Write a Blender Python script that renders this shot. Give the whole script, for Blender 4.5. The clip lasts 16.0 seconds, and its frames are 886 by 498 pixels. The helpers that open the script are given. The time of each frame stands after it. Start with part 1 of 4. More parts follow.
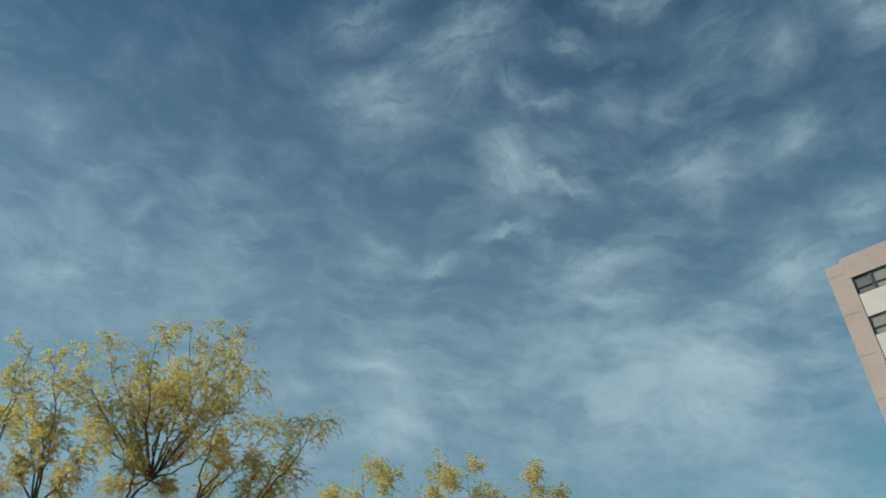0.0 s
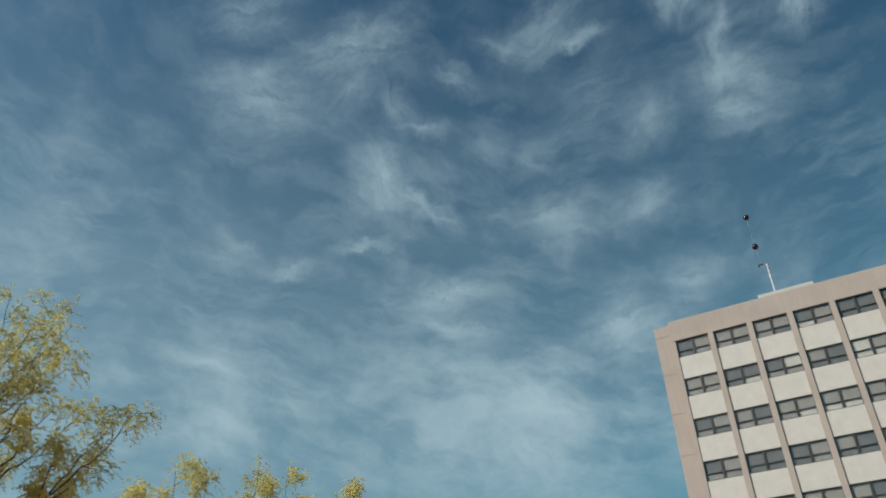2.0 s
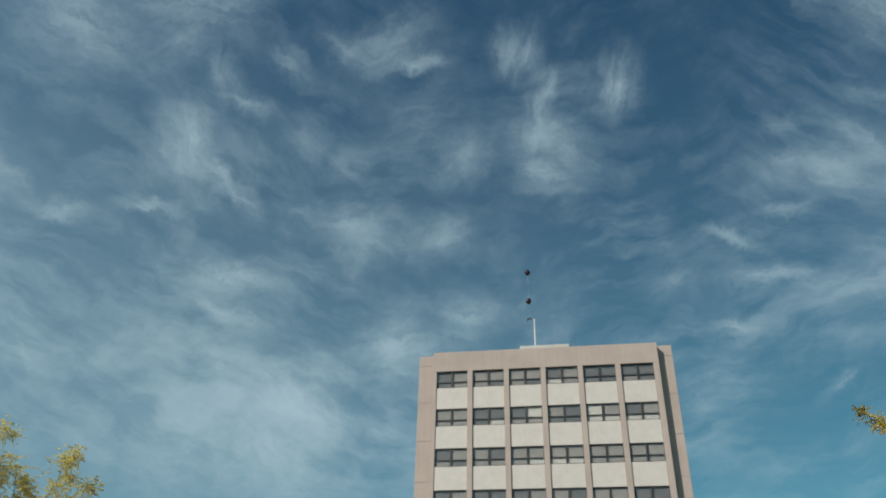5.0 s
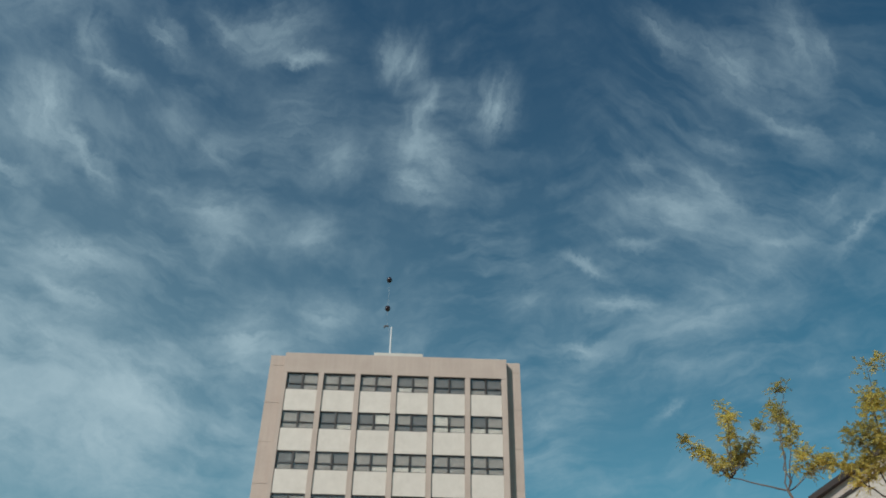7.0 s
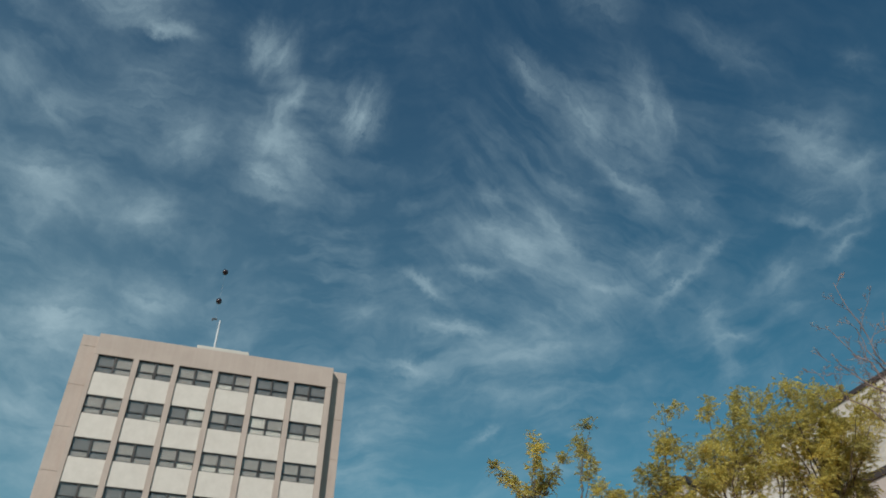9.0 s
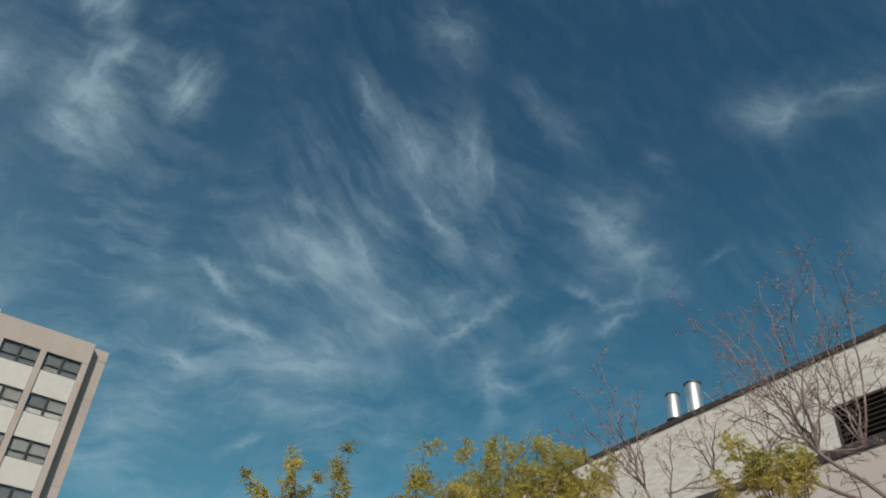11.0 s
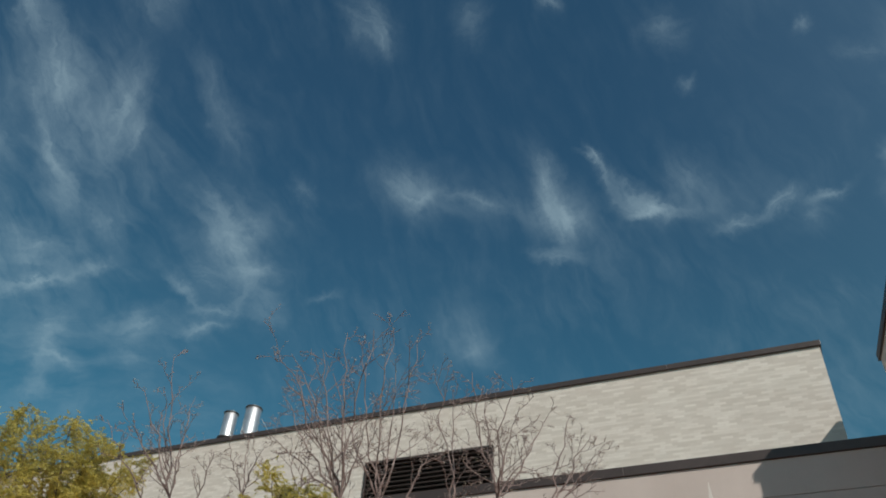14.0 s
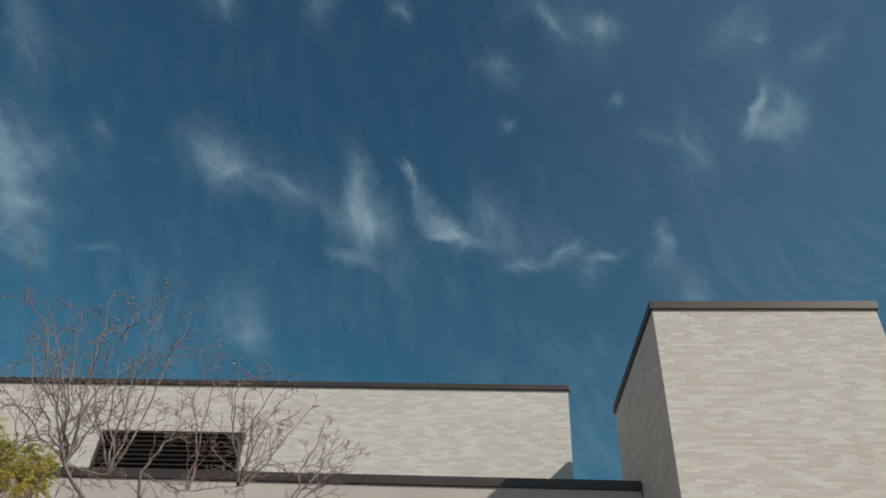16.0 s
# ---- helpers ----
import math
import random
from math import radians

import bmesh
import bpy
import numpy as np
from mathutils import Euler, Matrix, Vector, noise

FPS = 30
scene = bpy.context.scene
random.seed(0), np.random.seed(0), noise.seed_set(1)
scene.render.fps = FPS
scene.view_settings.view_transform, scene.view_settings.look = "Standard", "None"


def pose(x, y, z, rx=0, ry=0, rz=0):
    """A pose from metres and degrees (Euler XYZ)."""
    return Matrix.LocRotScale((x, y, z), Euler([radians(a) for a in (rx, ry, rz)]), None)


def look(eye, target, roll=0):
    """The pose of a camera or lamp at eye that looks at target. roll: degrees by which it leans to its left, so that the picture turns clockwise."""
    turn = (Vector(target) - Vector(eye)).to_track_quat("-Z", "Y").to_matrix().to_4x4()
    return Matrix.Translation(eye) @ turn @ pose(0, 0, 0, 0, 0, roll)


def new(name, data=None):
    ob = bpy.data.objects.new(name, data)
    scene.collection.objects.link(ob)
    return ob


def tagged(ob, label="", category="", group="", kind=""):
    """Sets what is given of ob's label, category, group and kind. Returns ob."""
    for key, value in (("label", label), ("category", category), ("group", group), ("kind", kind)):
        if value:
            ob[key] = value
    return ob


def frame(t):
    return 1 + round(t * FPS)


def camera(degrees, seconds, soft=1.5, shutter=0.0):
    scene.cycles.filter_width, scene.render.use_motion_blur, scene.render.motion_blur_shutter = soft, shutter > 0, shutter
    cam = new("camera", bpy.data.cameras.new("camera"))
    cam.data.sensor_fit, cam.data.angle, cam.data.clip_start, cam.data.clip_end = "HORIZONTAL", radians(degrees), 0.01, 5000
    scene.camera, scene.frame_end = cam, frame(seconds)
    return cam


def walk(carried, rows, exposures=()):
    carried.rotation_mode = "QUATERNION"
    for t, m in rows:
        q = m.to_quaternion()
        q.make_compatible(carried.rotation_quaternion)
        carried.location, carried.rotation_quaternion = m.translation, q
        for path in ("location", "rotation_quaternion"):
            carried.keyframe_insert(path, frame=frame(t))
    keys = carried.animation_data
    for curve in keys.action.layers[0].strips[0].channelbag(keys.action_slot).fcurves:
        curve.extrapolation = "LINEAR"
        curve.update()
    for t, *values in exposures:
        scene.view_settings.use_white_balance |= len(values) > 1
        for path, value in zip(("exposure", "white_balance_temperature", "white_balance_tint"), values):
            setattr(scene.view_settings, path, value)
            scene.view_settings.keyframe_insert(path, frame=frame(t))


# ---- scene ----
# ---- camera and its turn on the spot ----
EYE = (0.0, 0.0, 1.6)
cam = camera(59.5, 16.0, soft=1.9)


def toward(az, el, far, foot=EYE):
    """A place by compass angle (from +y towards +x), height angle and distance on the ground plan."""
    return Vector((foot[0] + far * math.sin(radians(az)), foot[1] + far * math.cos(radians(az)), foot[2] + far * math.tan(radians(el))))


# seconds, compass angle, height angle, roll
TURN = [
    (0, -40.59, 32.30, -5.39),
    (0.5, -37.78, 33.27, -5.10),
    (1, -34.92, 33.40, -4.33),
    (1.5, -32.00, 33.31, -3.46),
    (2, -28.10, 32.76, -2.91),
    (2.5, -23.35, 32.23, -2.14),
    (3, -19.40, 31.96, -1.79),
    (3.5, -16.46, 32.33, -0.66),
    (4, -14.25, 32.62, 0.39),
    (4.2, -13.48, 32.67, 0.65),
    (6.3, -2.35, 33.93, 1.52),
    (6.5, -0.87, 33.96, 1.15),
    (7, 1.79, 33.78, 1.13),
    (7.5, 4.81, 33.75, 1.41),
    (8, 9.13, 34.06, 1.55),
    (8.5, 12.48, 34.48, 1.68),
    (9, 15.59, 34.88, 1.76),
    (9.2, 17.34, 35.03, 1.60),
    (11.3, 35.63, 37.28, 4.46),
    (11.5, 37.32, 37.45, 4.53),
    (12, 43.74, 37.97, 4.66),
    (12.5, 51.11, 38.63, 4.16),
    (13, 55.94, 39.06, 4.08),
    (13.5, 61.00, 39.60, 3.90),
    (14, 67.90, 40.10, 3.91),
    (14.5, 72.31, 40.11, 4.47),
    (15, 76.63, 40.12, 4.95),
    (15.5, 82.42, 40.60, 4.31),
    (16, 87.44, 41.10, 3.99),
]
walk(cam, [(t, look(EYE, toward(az, el, 10.0), roll)) for t, az, el, roll in TURN], [(0.0, 0.0), (16.0, 0.0)])

# ---- sky, clouds and sun ----
SUN_AZ, SUN_EL = -139.0, 37.0
SKY_STRENGTH = 0.075
SKY_TINT_HIGH = (0.42, 0.82, 0.86, 1.0)
SKY_TINT_LOW = (0.40, 0.93, 0.86, 1.0)
CLOUD_COLOUR = (0.40, 0.54, 0.60, 1.0)
WISP_LONG, WISP_WIDE = 1.6, 2.15
CLOUD_GAIN, VEIL_WEST, VEIL_EAST, MIST = 0.74, 0.31, 0.075, 0.09

sun = new("sun", bpy.data.lights.new("sun", "SUN"))
sun.data.energy, sun.data.angle, sun.data.color = 3.9, radians(0.55), (1.0, 0.93, 0.83)
sun.matrix_world = look(toward(SUN_AZ, SUN_EL, 60.0), (0, 0, 1.6))

# cirrus wisps: compass angle, height angle, half length, half width, lean, density (degrees)
WISPS_WEST = [
    (-36.4, 47.4, 5.4, 1.59, 16, 0.90),
    (-45.1, 42.7, 5.9, 1.98, -4, 0.60),
    (-47.6, 48.7, 5.8, 1.59, 16, 0.45),
    (-20.3, 46.7, 3.1, 0.94, -17, 0.40),
    (-25.8, 45.2, 1.9, 0.78, -21, 0.75),
    (-32.2, 43.3, 2.1, 1.10, -54, 0.50),
    (-29.7, 41.6, 2.3, 0.73, -2, 0.70),
    (-33.5, 38.4, 2.8, 1.54, -67, 0.75),
    (-29.7, 35.9, 3.2, 0.67, -30, 0.95),
    (-33.2, 36.8, 3.1, 1.70, -27, 0.45),
    (-34.6, 33.3, 2.5, 0.46, 6, 0.70),
    (-46.2, 32.0, 2.9, 1.37, -8, 0.70),
    (-41.4, 31.2, 2.4, 0.50, 10, 0.75),
    (-29.5, 29.0, 3.9, 0.80, 4, 0.60),
    (-28.1, 26.8, 2.5, 0.51, -25, 0.70),
    (-18.1, 33.7, 2.9, 1.14, -2, 0.40),
]
WISPS_WEST_B = [
    (-10.6, 34.1, 2.8, 1.26, 17, 0.35),
    (-13.4, 25.2, 2.9, 1.13, -2, 0.50),
    (-74.2, 32.0, 2.0, 0.91, 13, 0.45),
    (-66.3, 34.9, 2.0, 0.66, 46, 0.40),
    (-71.4, 29.3, 3.8, 0.86, 14, 0.60),
    (-73.9, 39.1, 3.5, 2.09, 1, 0.35),
    (-69.9, 36.3, 1.9, 0.50, 12, 0.40),
    (-52.1, 22.7, 3.1, 0.54, 3, 0.60),
    (-45.7, 24.1, 5.3, 0.44, -9, 0.50),
    (-41.2, 21.2, 4.4, 0.71, 0, 0.40),
    (-48.9, 18.9, 3.5, 0.95, -11, 0.50),
    (-28.1, 23.9, 3.6, 0.92, -23, 0.50),
    (-22.3, 21.4, 3.8, 1.50, -46, 0.70),
    (-22.2, 17.4, 4.1, 1.90, -62, 0.70),
    (-18.6, 13.2, 3.7, 1.59, -24, 0.60),
    (-27.7, 16.6, 3.4, 1.62, -24, 0.40),
]
WISPS_WEST_C = [
    (-45.5, 44.6, 3.4, 1.11, 22, 0.45),
    (-57.6, 30.1, 6.0, 1.55, -6, 0.25),
    (-65.8, 26.8, 6.6, 1.40, 4, 0.30),
    (-36.7, 44.2, 2.7, 1.34, 41, 0.40),
    (-8.7, 39.5, 2.2, 1.44, 50, 0.35),
]
WISPS_MIDDLE = [
    (-3.9, 47.3, 2.0, 1.06, -84, 0.60),
    (6.0, 43.8, 2.6, 1.35, 82, 0.60),
    (-1.1, 42.5, 3.2, 1.10, 80, 0.50),
    (-16.7, 47.4, 2.6, 1.27, 15, 0.50),
    (-14.1, 46.3, 2.3, 0.41, 8, 0.60),
    (-0.8, 41.0, 3.1, 1.51, -2, 0.50),
    (-8.1, 40.0, 2.3, 1.55, 36, 0.45),
    (-1.6, 38.5, 1.6, 0.75, 6, 0.50),
    (-23.3, 40.0, 2.3, 1.39, -36, 0.35),
    (-18.2, 34.4, 3.1, 1.52, 9, 0.40),
    (-10.4, 33.8, 2.2, 1.34, 34, 0.30),
    (-8.0, 27.9, 2.5, 1.81, -21, 0.45),
    (-13.3, 25.7, 3.1, 2.21, 11, 0.45),
    (13.2, 26.1, 1.8, 0.59, -5, 0.65),
    (18.2, 33.2, 1.6, 0.45, -10, 0.50),
    (15.7, 29.3, 2.5, 0.65, -2, 0.65),
]
WISPS_MIDDLE_B = [
    (14.1, 32.0, 1.6, 0.34, -22, 0.50),
    (19.6, 36.2, 1.6, 0.78, -14, 0.40),
    (20.3, 38.7, 1.9, 0.60, -16, 0.35),
    (-45.5, 20.2, 3.0, 0.56, -21, 0.60),
    (-47.2, 24.2, 1.4, 0.32, 1, 0.50),
    (-26.7, 25.1, 3.2, 1.41, 14, 0.40),
    (-27.5, 26.4, 2.5, 0.55, -12, 0.50),
    (-20.5, 21.0, 2.8, 1.40, -30, 0.60),
    (-21.9, 18.1, 5.0, 1.75, -23, 0.60),
    (-33.1, 24.9, 3.4, 0.83, -27, 0.35),
    (-45.4, 18.5, 2.6, 0.49, -22, 0.50),
    (10.0, 21.2, 1.9, 0.98, -29, 0.30),
]
WISPS_FAN = [
    (-15.9, 47.8, 4.5, 1.55, 26, 0.50),
    (-12.7, 46.8, 2.5, 0.52, 2, 0.50),
    (-2.2, 47.3, 2.1, 1.27, 61, 0.65),
    (7.1, 44.5, 2.4, 1.44, 69, 0.70),
    (1.4, 40.3, 2.5, 1.14, -24, 0.50),
    (0.1, 44.2, 1.6, 0.63, 66, 0.50),
    (-12.2, 42.1, 4.8, 1.94, 18, 0.35),
    (-0.0, 38.2, 2.6, 0.95, 4, 0.50),
    (-16.7, 32.9, 2.8, 1.14, -14, 0.35),
    (-19.5, 38.9, 2.1, 1.32, -37, 0.30),
    (24.2, 47.5, 3.7, 0.86, -39, 0.50),
    (30.1, 43.6, 4.8, 1.60, -42, 0.60),
    (35.6, 43.8, 4.1, 0.99, -85, 0.65),
    (37.5, 43.2, 2.1, 0.52, -84, 0.45),
    (32.4, 39.0, 5.0, 0.90, -49, 0.60),
    (27.5, 38.6, 2.9, 0.86, -31, 0.50),
]
WISPS_FAN_B = [
    (23.3, 34.8, 4.2, 1.27, -10, 0.75),
    (26.2, 35.3, 2.6, 0.62, -62, 0.65),
    (24.5, 37.1, 2.1, 1.12, -43, 0.45),
    (38.3, 36.3, 2.5, 1.09, -49, 0.30),
    (34.2, 33.1, 2.4, 0.98, 13, 0.60),
    (35.5, 31.4, 2.8, 0.40, 33, 0.95),
    (38.6, 33.5, 1.3, 0.39, 17, 0.50),
    (30.0, 31.7, 2.9, 0.72, -21, 0.60),
    (28.7, 29.4, 2.4, 1.15, -45, 0.40),
    (17.5, 28.9, 2.6, 0.43, -5, 0.65),
    (20.1, 33.3, 2.5, 0.40, -1, 0.40),
    (13.6, 32.4, 2.1, 0.33, -29, 0.50),
    (24.1, 29.5, 2.8, 0.98, -27, 0.50),
    (23.1, 27.3, 5.1, 1.13, 1, 0.45),
    (13.3, 26.0, 2.1, 0.63, 6, 0.50),
    (20.4, 24.4, 3.3, 1.13, 8, 0.45),
]
WISPS_FAN_C = [
    (12.4, 22.4, 2.3, 0.70, 4, 0.35),
    (19.2, 21.3, 1.6, 0.37, 33, 0.75),
    (-20.9, 21.2, 4.1, 1.11, -28, 0.65),
    (-14.0, 25.6, 3.0, 1.33, 18, 0.50),
    (-7.8, 27.9, 2.5, 1.26, -20, 0.30),
    (-26.7, 29.2, 2.4, 0.72, 3, 0.50),
    (-25.6, 26.5, 1.4, 0.36, -15, 0.50),
    (-24.8, 23.8, 1.5, 0.70, -19, 0.45),
    (38.0, 26.4, 2.0, 0.56, 89, 0.40),
    (29.7, 23.1, 1.6, 0.81, 38, 0.30),
    (8.6, 30.0, 2.1, 0.58, 17, 0.35),
]
WISPS_GAP = [
    (48.5, 38.7, 2.3, 1.15, 0, 0.50),
    (48.3, 31.7, 1.8, 0.40, 18, 0.75),
    (50.7, 34.5, 2.1, 0.74, 79, 0.50),
    (52.6, 34.1, 1.6, 1.10, 5, 0.45),
    (43.3, 29.2, 2.5, 1.19, -21, 0.30),
    (38.6, 27.2, 1.7, 0.65, -22, 0.50),
    (38.4, 25.0, 1.2, 0.57, 4, 0.40),
]
WISPS_EAST = [
    (46.3, 39.7, 3.0, 1.40, -34, 0.60),
    (48.9, 37.4, 2.4, 0.95, -51, 0.55),
    (51.1, 36.2, 2.1, 0.69, 14, 0.65),
    (45.9, 33.5, 2.0, 0.38, -26, 0.55),
    (48.9, 33.1, 1.8, 0.38, 20, 0.85),
    (47.7, 34.9, 2.4, 1.19, 12, 0.45),
    (43.8, 46.2, 5.7, 1.01, -43, 0.30),
    (32.4, 52.3, 3.4, 1.59, -8, 0.50),
    (43.5, 30.8, 2.3, 0.90, 24, 0.50),
    (37.9, 29.0, 1.5, 0.71, 50, 0.50),
    (53.7, 42.7, 1.4, 0.63, -35, 0.35),
    (64.0, 44.3, 3.3, 1.58, -28, 0.50),
    (65.3, 43.6, 1.8, 0.56, 33, 0.55),
    (71.1, 43.8, 4.1, 0.50, -7, 0.40),
    (78.1, 44.7, 2.6, 1.03, -77, 0.45),
    (79.5, 42.1, 2.2, 0.99, -66, 0.70),
]
WISPS_EAST_B = [
    (78.9, 39.6, 2.4, 0.49, 0, 0.65),
    (86.3, 43.4, 2.7, 0.79, -39, 0.50),
    (87.8, 42.1, 2.0, 0.31, 2, 0.65),
    (83.1, 46.5, 1.3, 0.27, -61, 0.50),
    (58.4, 54.3, 1.7, 0.88, -44, 0.40),
    (71.3, 33.8, 3.0, 1.38, -54, 0.25),
]
WISPS_HIGH = [
    (78.3, 44.5, 3.5, 0.99, -64, 0.45),
    (79.3, 42.7, 2.2, 1.32, -3, 0.50),
    (84.2, 44.9, 2.5, 0.48, -61, 0.50),
    (88.2, 42.3, 3.5, 0.58, -14, 0.75),
    (91.8, 43.8, 2.3, 1.40, -54, 0.35),
    (95.8, 39.9, 2.1, 0.46, 3, 0.85),
    (99.2, 40.7, 1.7, 0.45, 30, 0.85),
    (102.9, 40.4, 1.7, 0.39, -5, 0.65),
    (101.7, 39.4, 1.1, 0.85, -36, 0.35),
    (56.8, 55.5, 3.3, 1.39, -19, 0.50),
]
WISPS_FAR_EAST = [
    (99.7, 57.5, 2.6, 0.61, -30, 0.50),
    (105.8, 56.6, 1.9, 0.79, -15, 0.65),
    (92.9, 54.4, 2.5, 1.09, -13, 0.35),
    (93.9, 50.2, 0.9, 0.52, 12, 0.40),
    (106.1, 51.2, 0.8, 0.41, -17, 0.40),
    (110.2, 48.2, 1.8, 0.57, -25, 0.30),
    (113.0, 47.1, 2.5, 0.76, -72, 0.35),
    (108.7, 40.8, 1.6, 0.65, -75, 0.60),
    (108.4, 39.0, 1.4, 0.89, -2, 0.30),
    (120.0, 48.3, 2.1, 0.44, 46, 0.95),
    (120.7, 47.0, 2.4, 0.63, -13, 0.75),
    (122.7, 47.8, 1.6, 0.86, -44, 0.45),
    (126.8, 50.2, 2.5, 0.85, 13, 0.30),
    (122.6, 52.8, 1.1, 0.75, -23, 0.40),
    (120.0, 53.6, 3.4, 1.13, 12, 0.30),
    (79.5, 57.7, 1.6, 0.72, -34, 0.50),
]
WISPS_FAR_EAST_B = [
    (69.4, 56.5, 2.2, 1.29, 9, 0.35),
    (82.4, 46.6, 0.9, 0.28, -34, 0.60),
    (70.9, 32.6, 1.8, 0.94, 3, 0.30),
    (57.6, 35.3, 1.4, 0.32, 28, 0.35),
    (110.1, 36.8, 1.7, 1.25, -15, 0.30),
]
WISPS = [WISPS_WEST, WISPS_WEST_B, WISPS_WEST_C, WISPS_MIDDLE, WISPS_MIDDLE_B, WISPS_FAN, WISPS_FAN_B, WISPS_FAN_C, WISPS_GAP, WISPS_EAST, WISPS_EAST_B, WISPS_HIGH, WISPS_FAR_EAST, WISPS_FAR_EAST_B]
# broad thin banks, in the same order
CLOUD_BANKS = [
    (-38.1, 44.1, 12.5, 7.1, -22, 0.12),
    (-69.9, 31.6, 13.4, 6.7, 10, 0.55),
    (-41.1, 20.0, 29.2, 5.5, -5, 0.85),
    (-21.7, 20.4, 10.0, 6.3, -38, 0.60),
    (0.1, 43.0, 9.6, 4.6, -72, 0.22),
    (15.6, 31.4, 7.9, 5.8, -4, 0.25),
    (-24.6, 20.7, 12.5, 6.7, -38, 0.30),
    (33.6, 43.1, 7.9, 5.0, -57, 0.40),
    (25.8, 33.5, 10.4, 5.0, -28, 0.40),
    (20.8, 27.0, 8.4, 3.8, 2, 0.35),
    (2.4, 43.8, 6.7, 5.0, 70, 0.08),
    (23.7, 37.5, 7.5, 10.9, 22, 0.22),
    (47.9, 37.2, 4.6, 5.4, -54, 0.20),
    (65.8, 43.9, 7.9, 2.5, 4, 0.22),
    (81.0, 42.9, 6.7, 2.9, -42, 0.26),
    (74.5, 42.7, 13.8, 2.5, -3, 0.22),
    (93.9, 41.7, 10.9, 1.9, -11, 0.25),
    (121.6, 48.2, 2.9, 4.6, -3, 0.14),
    (101.2, 56.4, 7.5, 2.1, -18, 0.30),
    (114.3, 46.7, 5.0, 5.0, -56, 0.12),
    (70.1, 33.5, 5.0, 2.5, -1, 0.18),
]

world = bpy.data.worlds.new("sky")
scene.world = world
world.use_nodes = True


class Nodes:
    """Short hand for building a node tree."""

    def __init__(self, tree):
        self.tree = tree
        tree.nodes.clear()

    def add(self, kind, ins=(), **settings):
        node = self.tree.nodes.new(kind)
        for key, value in settings.items():
            setattr(node, key, value)
        for key, value in dict(ins).items():
            if isinstance(value, bpy.types.NodeSocket):
                self.tree.links.new(value, node.inputs[key])
            else:
                node.inputs[key].default_value = value
        return node

    def math(self, op, a, b=0.0, c=0.0, clamp=False):
        return self.add("ShaderNodeMath", {0: a, 1: b, 2: c}, operation=op, use_clamp=clamp).outputs[0]

    def mix(self, fac, a, b, blend="MIX"):
        return self.add("ShaderNodeMix", {0: fac, 6: a, 7: b}, data_type="RGBA", blend_type=blend).outputs[2]

    def noise(self, vector, scale, detail=4.0, rough=0.55, twist=0.0):
        return self.add("ShaderNodeTexNoise", {"Vector": vector, "Scale": scale, "Detail": detail, "Roughness": rough, "Distortion": twist})

    def ramp(self, fac, stops):
        node = self.add("ShaderNodeValToRGB", {"Fac": fac})
        while len(node.color_ramp.elements) < len(stops):
            node.color_ramp.elements.new(0.5)
        for e, (at, colour) in zip(node.color_ramp.elements, stops):
            e.position, e.color = at, (*colour, 1.0) if len(colour) == 3 else colour
        return node.outputs["Color"]


